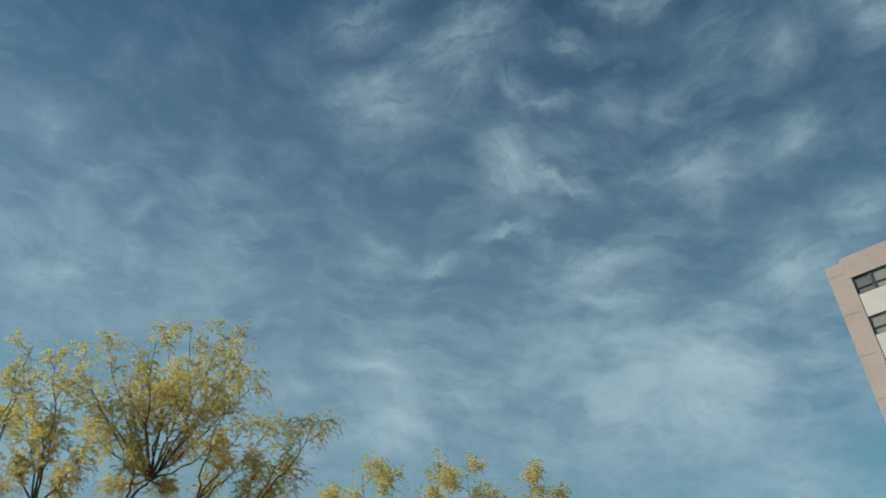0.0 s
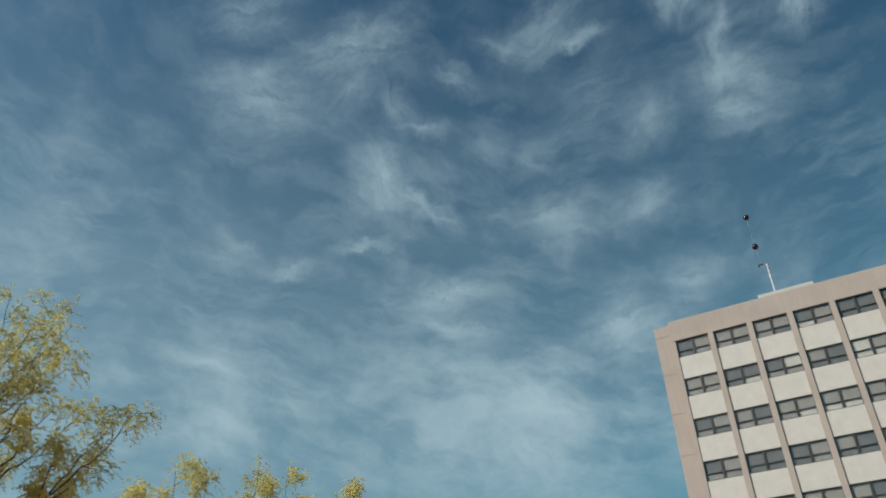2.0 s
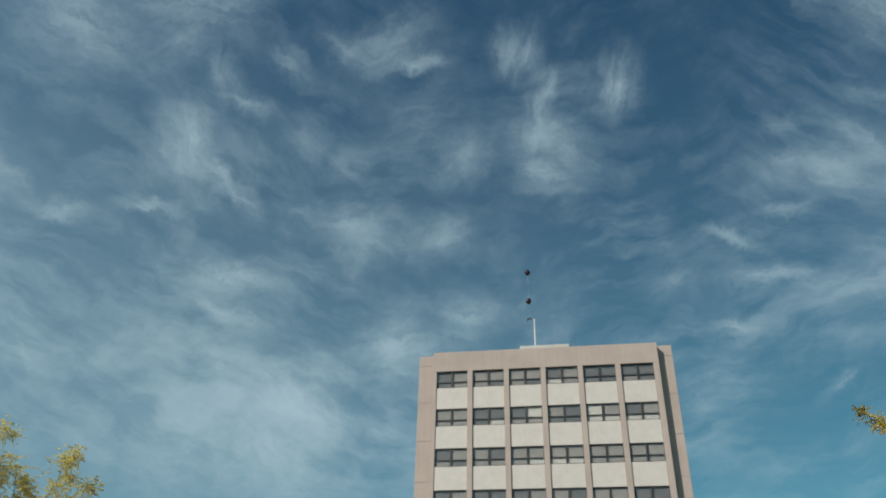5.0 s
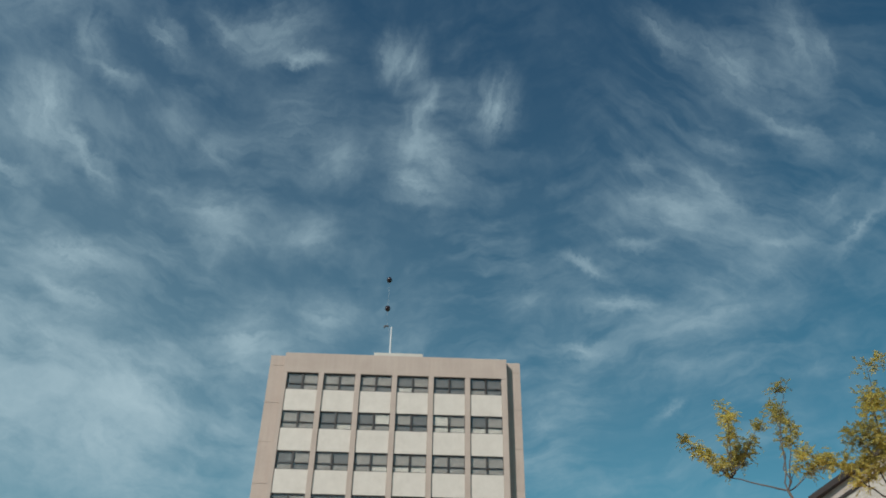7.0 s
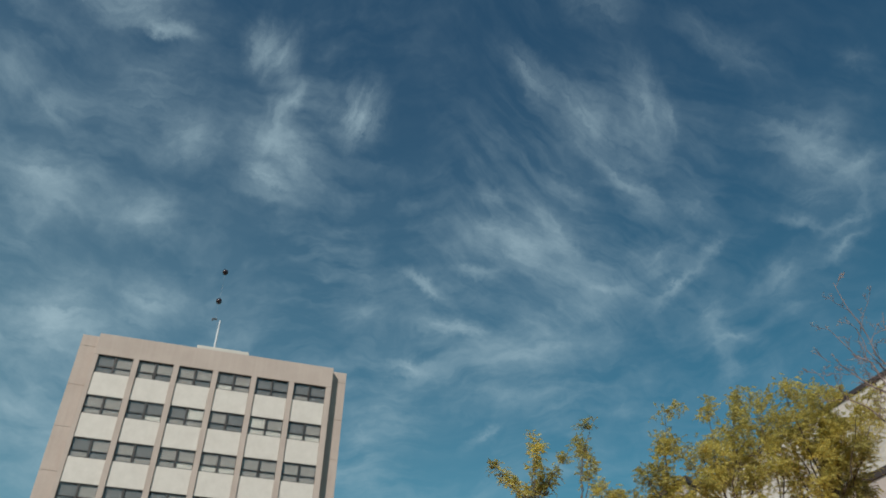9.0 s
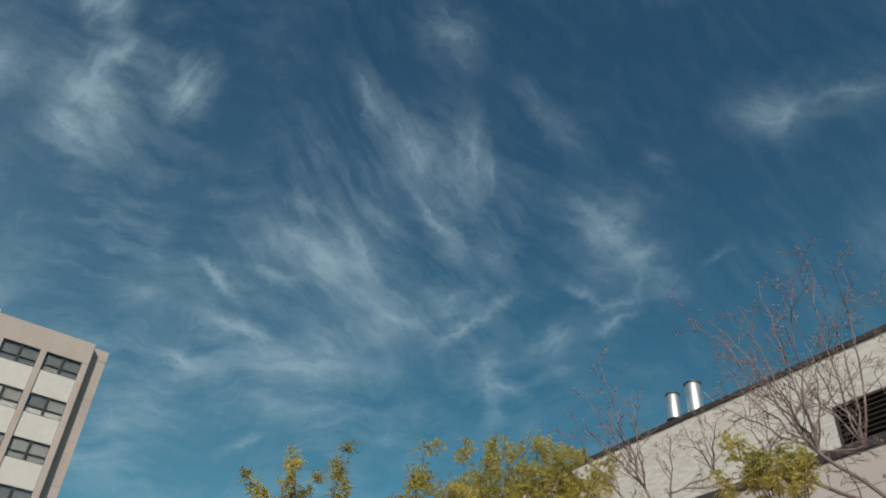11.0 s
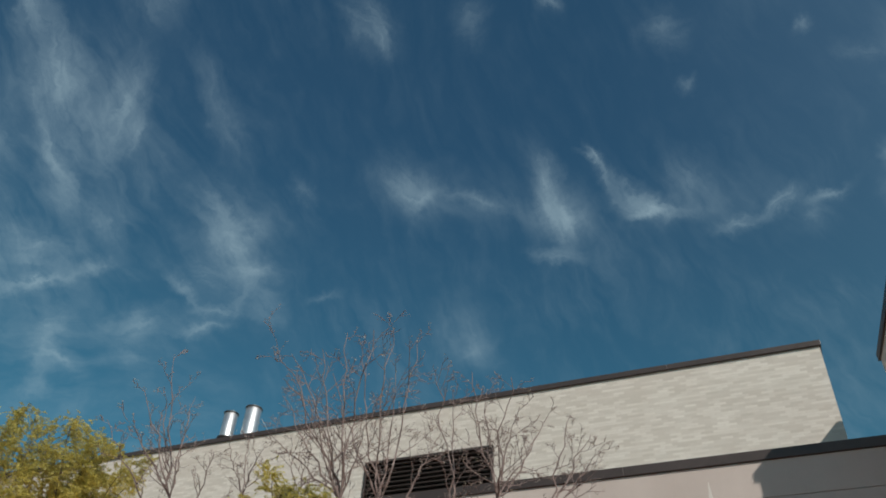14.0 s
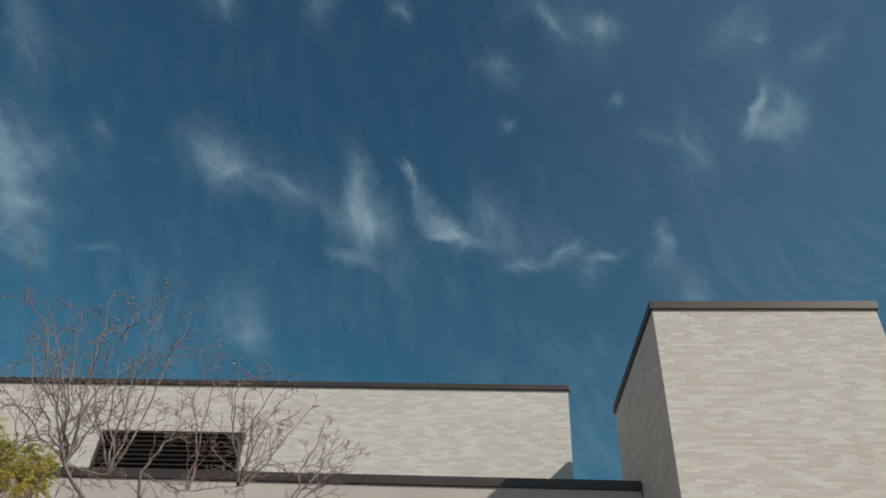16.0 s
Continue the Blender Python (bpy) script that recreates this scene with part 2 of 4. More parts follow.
def build_sky():
    n = Nodes(world.node_tree)
    sky = n.add("ShaderNodeTexSky", sky_type="NISHITA", sun_disc=False, sun_elevation=radians(SUN_EL), sun_rotation=radians(SUN_AZ), air_density=1.0, dust_density=0.4, ozone_density=1.6)
    way = n.add("ShaderNodeTexCoord").outputs["Generated"]
    xyz = n.add("ShaderNodeSeparateXYZ", {0: way})
    # the sky as a chart: compass angle and height angle in degrees
    az = n.math("MULTIPLY", n.math("ARCTAN2", xyz.outputs[0], xyz.outputs[1]), 57.2958)
    el = n.math("MULTIPLY", n.math("ARCSINE", xyz.outputs[2]), 57.2958)
    chart = n.add("ShaderNodeCombineXYZ", {0: n.math("MULTIPLY", az, 0.85), 1: el}).outputs[0]

    def between(value, a, b, low=0.0, high=1.0):
        return n.add("ShaderNodeMapRange", {"Value": value, "From Min": a, "From Max": b, "To Min": low, "To Max": high}, interpolation_type="SMOOTHSTEP").outputs[0]

    tint = n.mix(between(el, 18.0, 52.0), SKY_TINT_LOW, SKY_TINT_HIGH)
    base = n.mix(1.0, sky.outputs[0], tint, "MULTIPLY")

    def centred(colour, size):
        off = n.add("ShaderNodeVectorMath", {0: colour, 1: (0.5, 0.5, 0.5)}, operation="SUBTRACT").outputs[0]
        return n.add("ShaderNodeVectorMath", {0: off, 1: (size, size, 0.0)}, operation="MULTIPLY").outputs[0]

    def plus(a, b):
        return n.add("ShaderNodeVectorMath", {0: a, 1: b}, operation="ADD").outputs[0]

    # wind-torn shapes: the chart is pushed about by coarse and fine turbulence
    slow = centred(n.noise(chart, 0.06, 5.0, 0.58).outputs["Color"], 9.0)
    quick = centred(n.noise(chart, 0.36, 6.0, 0.66).outputs["Color"], 3.0)
    bent = plus(chart, quick)
    swept = plus(chart, slow)
    # each wisp is combed along its own lean; wisps of like lean share their fibres
    LEANS = 12
    combed = [None] * LEANS
    for a, e, half, wide, lean, dense in (w for group in WISPS for w in group):
        at = n.add("ShaderNodeMapping", {"Vector": bent, "Location": (a * 0.85, e, 0.0), "Rotation": (0.0, 0.0, radians(lean)), "Scale": (half * WISP_LONG, wide * WISP_WIDE, 1.0)}, vector_type="TEXTURE").outputs[0]
        glow = n.add("ShaderNodeTexGradient", {"Vector": at}, gradient_type="QUADRATIC_SPHERE").outputs["Fac"]
        k = round(lean / 180.0 * LEANS) % LEANS
        combed[k] = n.math("MULTIPLY_ADD", glow, dense, combed[k] if combed[k] else 0.0)
    total = None
    for k, heap in enumerate(combed):
        if heap:
            at = n.add("ShaderNodeMapping", {"Vector": bent, "Rotation": (0.0, 0.0, radians(k * 180.0 / LEANS)), "Scale": (5.0, 0.75, 1.0)}, vector_type="TEXTURE").outputs[0]
            comb = n.add("ShaderNodeMapRange", {"Value": n.noise(at, 1.0, 5.0, 0.62).outputs["Fac"], "From Min": 0.28, "From Max": 0.70, "To Min": 0.25, "To Max": 1.2}).outputs[0]
            total = n.math("MULTIPLY_ADD", heap, comb, total if total else 0.0)

    wide_total = None
    for a, e, half, wide, lean, dense in CLOUD_BANKS:
        at = n.add("ShaderNodeMapping", {"Vector": swept, "Location": (a * 0.85, e, 0.0), "Rotation": (0.0, 0.0, radians(lean)), "Scale": (half * 1.35, wide * 1.5, 1.0)}, vector_type="TEXTURE").outputs[0]
        glow = n.add("ShaderNodeTexGradient", {"Vector": at}, gradient_type="QUADRATIC_SPHERE").outputs["Fac"]
        wide_total = n.math("MULTIPLY_ADD", glow, dense, wide_total if wide_total else 0.0)

    def fibres(lean, long, wide):
        at = n.add("ShaderNodeMapping", {"Vector": swept, "Rotation": (0.0, 0.0, radians(lean)), "Scale": (long, wide, 1.0)}, vector_type="TEXTURE").outputs[0]
        return n.noise(at, 1.0, 6.0, 0.58).outputs["Fac"]

    # the fibres' lean turns with the wind round the sky
    east = between(az, 46.0, 62.0)
    west = between(az, 4.0, -16.0)
    fan = n.math("MULTIPLY", between(az, 8.0, 24.0), between(el, 24.0, 36.0))
    streak = n.add("ShaderNodeMix", {0: west, 2: fibres(9.0, 5.5, 1.9), 3: fibres(-12.0, 5.0, 2.3)}).outputs[0]
    streak = n.add("ShaderNodeMix", {0: fan, 2: streak, 3: fibres(-36.0, 7.5, 1.4)}).outputs[0]
    streak = n.add("ShaderNodeMix", {0: east, 2: streak, 3: fibres(118.0, 6.0, 1.6)}).outputs[0]
    clump = n.noise(swept, 0.17, 7.0, 0.60).outputs["Fac"]
    grain = n.add("ShaderNodeMapRange", {"Value": streak, "From Min": 0.39, "From Max": 0.65}).outputs[0]
    lumps = n.add("ShaderNodeMapRange", {"Value": clump, "From Min": 0.39, "From Max": 0.63}).outputs[0]
    # thin veil, thicker in the west and towards the horizon
    veil = n.math("MULTIPLY", grain, n.math("MULTIPLY_ADD", lumps, 0.9, 0.12))
    side = between(az, 72.0, -30.0, VEIL_EAST, VEIL_WEST)
    low = between(el, 52.0, 16.0, 0.25, 1.30)
    haze = n.math("MULTIPLY", n.math("MULTIPLY", veil, side), low)
    torn = n.math("ADD", n.math("MULTIPLY", grain, between(az, 40.0, 70.0, 0.72, 0.40)), n.math("MULTIPLY", lumps, between(az, 40.0, 70.0, 0.45, 0.72)))
    sheet = n.math("MULTIPLY", wide_total, n.math("MULTIPLY", n.math("ADD", torn, 0.15), 1.0))
    body = n.math("MULTIPLY", n.math("MULTIPLY_ADD", total, n.math("MULTIPLY_ADD", lumps, 0.35, 0.75), n.math("MULTIPLY", sheet, between(az, -10.0, 55.0, 0.50, 0.75))), between(az, -20.0, 65.0, 1.15, 0.62))
    mist = n.math("MULTIPLY", between(az, 45.0, -75.0, 0.0, MIST), between(el, 56.0, 14.0, 0.10, 3.3))
    mist = n.math("ADD", mist, between(az, 80.0, 125.0, 0.0, 0.045))
    cover = n.math("ADD", n.math("ADD", n.math("MULTIPLY", body, CLOUD_GAIN), haze), mist)
    # thick cloud saturates softly
    cover = n.math("SUBTRACT", 1.0, n.math("POWER", 2.718, n.math("MULTIPLY", cover, -1.35)))
    light = n.add("ShaderNodeBackground", {"Color": base, "Strength": SKY_STRENGTH}).outputs[0]
    white = n.add("ShaderNodeBackground", {"Color": CLOUD_COLOUR, "Strength": 1.0}).outputs[0]
    both = n.add("ShaderNodeMixShader", {0: cover, 1: light, 2: white}).outputs[0]
    n.add("ShaderNodeOutputWorld", {"Surface": both})


build_sky()


# ---- materials ----
def material(name):
    m = bpy.data.materials.new(name)
    m.use_nodes = True
    return m, Nodes(m.node_tree)


def finish(n, colour, rough=0.8, metal=0.0, height=None, depth=0.02, extra=()):
    ins = {"Base Color": colour, "Roughness": rough, "Metallic": metal, **dict(extra)}
    if height is not None:
        ins["Normal"] = n.add("ShaderNodeBump", {"Height": height, "Distance": depth, "Strength": 0.7}).outputs[0]
    n.add("ShaderNodeOutputMaterial", {"Surface": n.add("ShaderNodeBsdfPrincipled", ins).outputs[0]})


def surface(name, dark, light, coarse=0.6, grain=30.0, rough=0.85, metal=0.0, depth=0.01, streak=0.0):
    """A plain material with stains at one scale and grain at another; streak: rain marks that run down."""
    m, n = material(name)
    co = n.add("ShaderNodeTexCoord").outputs["Object"]
    stain = n.noise(co, coarse, 6.0, 0.6).outputs["Fac"]
    fine = n.noise(co, grain, 5.0, 0.65).outputs["Fac"]
    mixed = n.math("MULTIPLY_ADD", stain, 0.7, n.math("MULTIPLY", fine, 0.3))
    if streak:
        long = n.add("ShaderNodeMapping", {"Vector": co, "Scale": (2.2, 2.2, 0.12)}).outputs[0]
        marks = n.noise(long, 1.6, 5.0, 0.6).outputs["Fac"]
        mixed = n.math("MULTIPLY_ADD", n.math("SUBTRACT", marks, 0.5), streak, mixed)
    finish(n, n.ramp(mixed, [(0.3, dark), (0.7, light)]), n.math("MULTIPLY_ADD", fine, 0.15, rough - 0.08), metal, fine, depth)
    return m


def brick_material(name, dark, mid, light, islands):
    m, n = material(name)
    co = n.add("ShaderNodeTexCoord").outputs["Object"]
    if islands:
        pick = n.add("ShaderNodeNewGeometry").outputs["Random Per Island"]
    else:
        pick = n.add("ShaderNodeObjectInfo").outputs["Random"]
    stain = n.noise(co, 0.9, 5.0, 0.6).outputs["Fac"]
    grain = n.noise(co, 60.0, 4.0, 0.7).outputs["Fac"]
    tone = n.math("MULTIPLY_ADD", pick, 0.55, n.math("MULTIPLY_ADD", stain, 0.5, n.math("MULTIPLY_ADD", grain, 0.25, -0.15)))
    finish(n, n.ramp(tone, [(0.1, dark), (0.45, mid), (0.9, light)]), 0.85, 0.0, grain, 0.006)
    return m


BRICK_DARK, BRICK_MID, BRICK_LIGHT = (0.515, 0.47, 0.42), (0.585, 0.54, 0.49), (0.705, 0.665, 0.61)
M_BRICK = brick_material("cream brick", BRICK_DARK, BRICK_MID, BRICK_LIGHT, True)
M_BRICK_ONE = brick_material("cream brick single", BRICK_DARK, BRICK_MID, BRICK_LIGHT, False)
M_MORTAR = surface("mortar", (0.53, 0.47, 0.42), (0.60, 0.54, 0.485), 0.8, 40.0)
M_COPING = surface("brown metal coping", (0.055, 0.042, 0.040), (0.085, 0.066, 0.062), 0.7, 12.0, 0.5, 0.3, 0.002)
M_RENDER = surface("beige rendered panel", (0.46, 0.395, 0.365), (0.55, 0.48, 0.445), 0.5, 50.0, 0.9, 0.0, 0.004, 0.25)
M_CONCRETE = surface("pinkish precast concrete", (0.385, 0.315, 0.28), (0.475, 0.40, 0.36), 0.35, 9.0, 0.85, 0.0, 0.01, 0.35)
M_SPANDREL = surface("off-white stone panel", (0.525, 0.487, 0.45), (0.625, 0.585, 0.545), 1.1, 6.0, 0.6, 0.0, 0.004, 0.15)
M_FRAME = surface("dark bronze window frame", (0.045, 0.04, 0.04), (0.075, 0.068, 0.066), 1.0, 20.0, 0.45, 0.4, 0.001)
M_BLIND = surface("grey blind", (0.34, 0.335, 0.325), (0.46, 0.455, 0.44), 0.5, 8.0, 0.8)
M_BLIND_DARK = surface("dark blind", (0.17, 0.18, 0.185), (0.25, 0.26, 0.27), 0.5, 8.0, 0.8)
M_BLIND_LIGHT = surface("pale blind", (0.68, 0.69, 0.66), (0.78, 0.79, 0.76), 0.5, 8.0, 0.8)
# near-black colour stands in for unlit depth behind panes and slats
M_DARK = surface("painted interior dark", (0.03, 0.03, 0.03), (0.06, 0.06, 0.06), 0.5, 5.0, 0.9)
M_LOUVRE = surface("dark brown louvre blade", (0.035, 0.026, 0.024), (0.065, 0.05, 0.046), 1.2, 25.0, 0.55, 0.2, 0.001)
M_STEEL = surface("galvanised steel", (0.50, 0.52, 0.54), (0.70, 0.72, 0.74), 1.6, 14.0, 0.46, 0.9, 0.004, 0.4)
M_FLANGE = surface("darkened steel", (0.10, 0.105, 0.11), (0.20, 0.205, 0.21), 2.0, 14.0, 0.5, 0.9, 0.002)
M_PALE = surface("pale roof flashing", (0.44, 0.42, 0.39), (0.54, 0.52, 0.48), 0.8, 10.0, 0.6)
M_WHITE = surface("white painted metal", (0.44, 0.46, 0.48), (0.58, 0.60, 0.62), 1.0, 12.0, 0.5)
M_CABLE = surface("grey cable", (0.25, 0.26, 0.28), (0.36, 0.37, 0.39), 2.0, 12.0, 0.6)
M_LAMP = surface("dark red beacon glass", (0.012, 0.010, 0.014), (0.04, 0.022, 0.026), 2.0, 8.0, 0.25)
M_BARK = surface("grey brown bark", (0.075, 0.058, 0.046), (0.15, 0.12, 0.10), 3.0, 40.0, 0.9, 0.0, 0.01)
M_TWIG = surface("grey brown twig bark", (0.13, 0.095, 0.088), (0.29, 0.22, 0.205), 3.0, 40.0, 0.9, 0.0, 0.006)
M_PAVING = surface("worn reddish paving", (0.18, 0.078, 0.05), (0.25, 0.112, 0.075), 0.25, 20.0, 0.9)
# for the added unseen walls; red so their bounce warms shaded faces
M_BOUNCE = surface("reddish bounce wall", (0.29, 0.115, 0.078), (0.37, 0.155, 0.105), 0.6, 30.0)
M_GROUND = surface("dry autumn grass", (0.07, 0.065, 0.03), (0.15, 0.13, 0.06), 0.15, 15.0, 0.95, 0.0, 0.03)
M_LIME = surface("white lime run", (0.56, 0.52, 0.49), (0.68, 0.65, 0.61), 6.0, 40.0, 0.9)
M_ROOF = surface("grey roof gravel", (0.20, 0.19, 0.18), (0.32, 0.31, 0.29), 0.4, 30.0, 0.95)


def leaf_material(name, stops):
    m, n = material(name)
    pick = n.add("ShaderNodeNewGeometry").outputs["Random Per Island"]
    co = n.add("ShaderNodeTexCoord").outputs["Object"]
    patch = n.noise(co, 1.3, 3.0, 0.55).outputs["Fac"]
    tone = n.math("MULTIPLY_ADD", pick, 0.5, n.math("MULTIPLY_ADD", patch, 1.3, -0.42))
    colour = n.ramp(tone, stops)
    front = n.add("ShaderNodeBsdfPrincipled", {"Base Color": colour, "Roughness": 0.42}).outputs[0]
    back = n.add("ShaderNodeBsdfTranslucent", {"Color": colour}).outputs[0]
    n.add("ShaderNodeOutputMaterial", {"Surface": n.add("ShaderNodeMixShader", {0: 0.5, 1: front, 2: back}).outputs[0]})
    return m


# the dark olive stops put the crown's inner shade into the leaf colour
M_LEAF = leaf_material("golden leaflets with olive shade", [(0.0, (0.13, 0.135, 0.045)), (0.34, (0.42, 0.38, 0.12)), (0.72, (0.74, 0.64, 0.18)), (1.0, (0.88, 0.74, 0.17))])
M_LEAF_PALE = leaf_material("yellowing leaflets", [(0.0, (0.22, 0.24, 0.10)), (0.30, (0.55, 0.53, 0.24)), (0.62, (0.84, 0.75, 0.28)), (1.0, (0.92, 0.77, 0.20))])
M_DRY = leaf_material("dry seed tufts", [(0.0, (0.26, 0.19, 0.14)), (0.5, (0.50, 0.43, 0.34)), (1.0, (0.75, 0.70, 0.62))])


def glass_material():
    m, n = material("grey window glass")
    clear = n.add("ShaderNodeBsdfTransparent", {"Color": (0.80, 0.79, 0.77, 1.0)}).outputs[0]
    gloss = n.add("ShaderNodeBsdfGlossy", {"Color": (0.9, 0.95, 1.0, 1.0), "Roughness": 0.03}).outputs[0]
    fres = n.add("ShaderNodeFresnel", {"IOR": 1.6}).outputs[0]
    n.add("ShaderNodeOutputMaterial", {"Surface": n.add("ShaderNodeMixShader", {0: fres, 1: clear, 2: gloss}).outputs[0]})
    return m


M_GLASS = glass_material()


# ---- builders ----
def mesh_of(name, verts, faces, mat):
    me = bpy.data.meshes.new(name)
    me.from_pydata([tuple(v) for v in verts], [], faces)
    me.materials.append(mat)
    me.update()
    return me


def part(name, data, mat, parent, label=""):
    """Links a bmesh or a mesh as one object under a thing."""
    if isinstance(data, bmesh.types.BMesh):
        me = bpy.data.meshes.new(name)
        data.to_mesh(me)
        data.free()
        me.materials.append(mat)
        data = me
    ob = new(name, data)
    ob.parent = parent
    return tagged(ob, label)


def thing(name, m, label, category, group="", kind=""):
    ob = new(name)
    ob.empty_display_size = 0.2
    ob.matrix_world = m
    return tagged(ob, label, category, group, kind)


def box(bm, lo, hi, bevel=0.0):
    made = bmesh.ops.create_cube(bm, size=1.0)
    lo, hi = Vector(lo), Vector(hi)
    bmesh.ops.scale(bm, vec=hi - lo, verts=made["verts"])
    bmesh.ops.translate(bm, vec=(lo + hi) / 2, verts=made["verts"])
    if bevel:
        edges = list({e for v in made["verts"] for e in v.link_edges})
        bmesh.ops.bevel(bm, geom=edges, offset=bevel, segments=2, affect="EDGES", profile=0.5)
    return bm


def boxed(lo, hi, bevel=0.0):
    return box(bmesh.new(), lo, hi, bevel)


def prism(foot, z0, z1):
    """A solid over a footprint of plan points."""
    bm = bmesh.new()
    low = [bm.verts.new((x, y, z0)) for x, y in foot]
    high = [bm.verts.new((x, y, z1)) for x, y in foot]
    k = len(foot)
    bm.faces.new(low[::-1])
    bm.faces.new(high)
    for i in range(k):
        bm.faces.new((low[i], low[(i + 1) % k], high[(i + 1) % k], high[i]))
    bmesh.ops.recalc_face_normals(bm, faces=bm.faces)
    return bm


def tube(verts, faces, path, r0, r1, sides=5):
    """Adds a tapered round tube along a path."""
    start, k = len(verts), len(path)
    for i, p in enumerate(path):
        ahead = (path[min(i + 1, k - 1)] - path[max(i - 1, 0)]).normalized()
        a = ahead.orthogonal().normalized()
        b = ahead.cross(a)
        r = r0 + (r1 - r0) * i / (k - 1)
        for j in range(sides):
            w = 2 * math.pi * j / sides
            verts.append(p + (a * math.cos(w) + b * math.sin(w)) * r)
    for i in range(k - 1):
        for j in range(sides):
            q = start + i * sides
            faces.append((q + j, q + (j + 1) % sides, q + sides + (j + 1) % sides, q + sides + j))
    faces.append(tuple(start + (k - 1) * sides + j for j in range(sides)))


def lathe(profile, sides=28):
    """A turned solid from (radius, height) pairs."""
    bm = bmesh.new()
    rings = []
    for r, z in profile:
        rings.append([bm.verts.new((r * math.cos(2 * math.pi * j / sides), r * math.sin(2 * math.pi * j / sides), z)) for j in range(sides)])
    for a, b in zip(rings, rings[1:]):
        for j in range(sides):
            bm.faces.new((a[j], a[(j + 1) % sides], b[(j + 1) % sides], b[j])).smooth = True
    bm.faces.new(rings[0][::-1])
    bm.faces.new(rings[-1])
    return bm


# ---- ground ----
ground = tagged(new("ground", mesh_of("ground", [(-2500, -2500, 0), (2500, -2500, 0), (2500, 2500, 0), (-2500, 2500, 0)], [(0, 1, 2, 3)], M_GROUND)), "dry autumn lawn reaching to the horizon", "ground", kind="structure")
pavement = tagged(part("pavement", boxed((-14, -22, 0.004), (15.0, 46, 0.06), 0.01), M_PAVING, None), "worn reddish brown paving of the yard", "pavement", kind="structure")

# plain unseen walls, added below the line of sight: warm bounce, less horizon sky
for lo, hi, tag in (((-46, 33.0, 0), (13.5, 33.4, 6.2), "wall_north"), ((-46.4, -30, 0), (-46.0, 33.4, 6.2), "wall_west"), ((-46, -30.4, 0), (40, -30.0, 6.2), "wall_south")):
    tagged(part(tag, boxed(lo, hi, 0.02), M_BOUNCE, None), "plain unseen reddish wall added to bounce warm light", "wall", kind="structure")

# ---- office tower ----
TOWER_Y, TOP = 64.69, 32.9
BAY, WIDE, FLOOR, HIGH = 3.296, 2.83, 3.6, 1.59
FIRST_X, HEAD = -11.76, 30.98
SLAB_L, SLAB_R, SETBACK = -12.12, 8.06, 0.75
CORE_L, CORE_R = -13.55, 9.36
ROWS_DOWN, COLS = 8, 6
tower = thing("office_tower", pose(0, TOWER_Y, 0), "tall beige concrete office tower with white panels and dark windows", "building")


def tower_window(row, col, x, z):
    """A two-light window with hopper panes under a transom, set back in its opening."""
    win = part("window", boxed((0, 0.13, -HIGH), (0.05, 0.22, 0.0)), M_FRAME, tower)
    bm = bmesh.new()
    mid, sill = WIDE / 2, HIGH * 0.34
    bars = [((0, -HIGH), (0.05, 0)), ((WIDE - 0.05, -HIGH), (WIDE, 0)), ((0.05, -0.08), (WIDE - 0.05, 0)), ((0.05, -HIGH), (WIDE - 0.05, -HIGH + 0.06)),
            ((mid - 0.09, -HIGH + 0.06), (mid + 0.09, -0.08)), ((0.05, -HIGH + sill), (mid - 0.09, -HIGH + sill + 0.08)), ((mid + 0.09, -HIGH + sill), (WIDE - 0.05, -HIGH + sill + 0.08))]
    for (xa, za), (xb, zb) in bars:
        box(bm, (xa, 0.13, za), (xb, 0.22, zb), 0.008)
    bm.to_mesh(win.data)
    bm.free()
    win.location = (x, 0, z)
    pale_up = {(1, 2): (1,), (1, 4): (0,), (6, 1): (0,)}.get((row, col), ())
    pale_down = {(1, 4): (0, 1), (1, 5): (0, 1), (1, 1): (1,), (0, 3): (0,), (2, 2): (1,), (2, 3): (0, 1)}.get((row, col), ())
    for side, (xa, xb) in enumerate(((0.05, mid - 0.09), (mid + 0.09, WIDE - 0.05))):
        for up, (za, zb) in enumerate(((-HIGH + 0.06, -HIGH + sill), (-HIGH + sill + 0.08, -0.08))):
            pane = part("pane", boxed((xa, 0.17, za), (xb, 0.18, zb)), M_GLASS, win)
            pane.visible_shadow = False
            pale = side in (pale_up if up else pale_down)
            pick = random.random()
            mat = M_BLIND_LIGHT if pale else M_BLIND if pick < 0.62 else M_BLIND_DARK
            part("blind", boxed((xa, 0.235, za - 0.01), (xb, 0.25, zb + 0.01)), mat, win, "pale lowered blind" if pale else "")
    return win


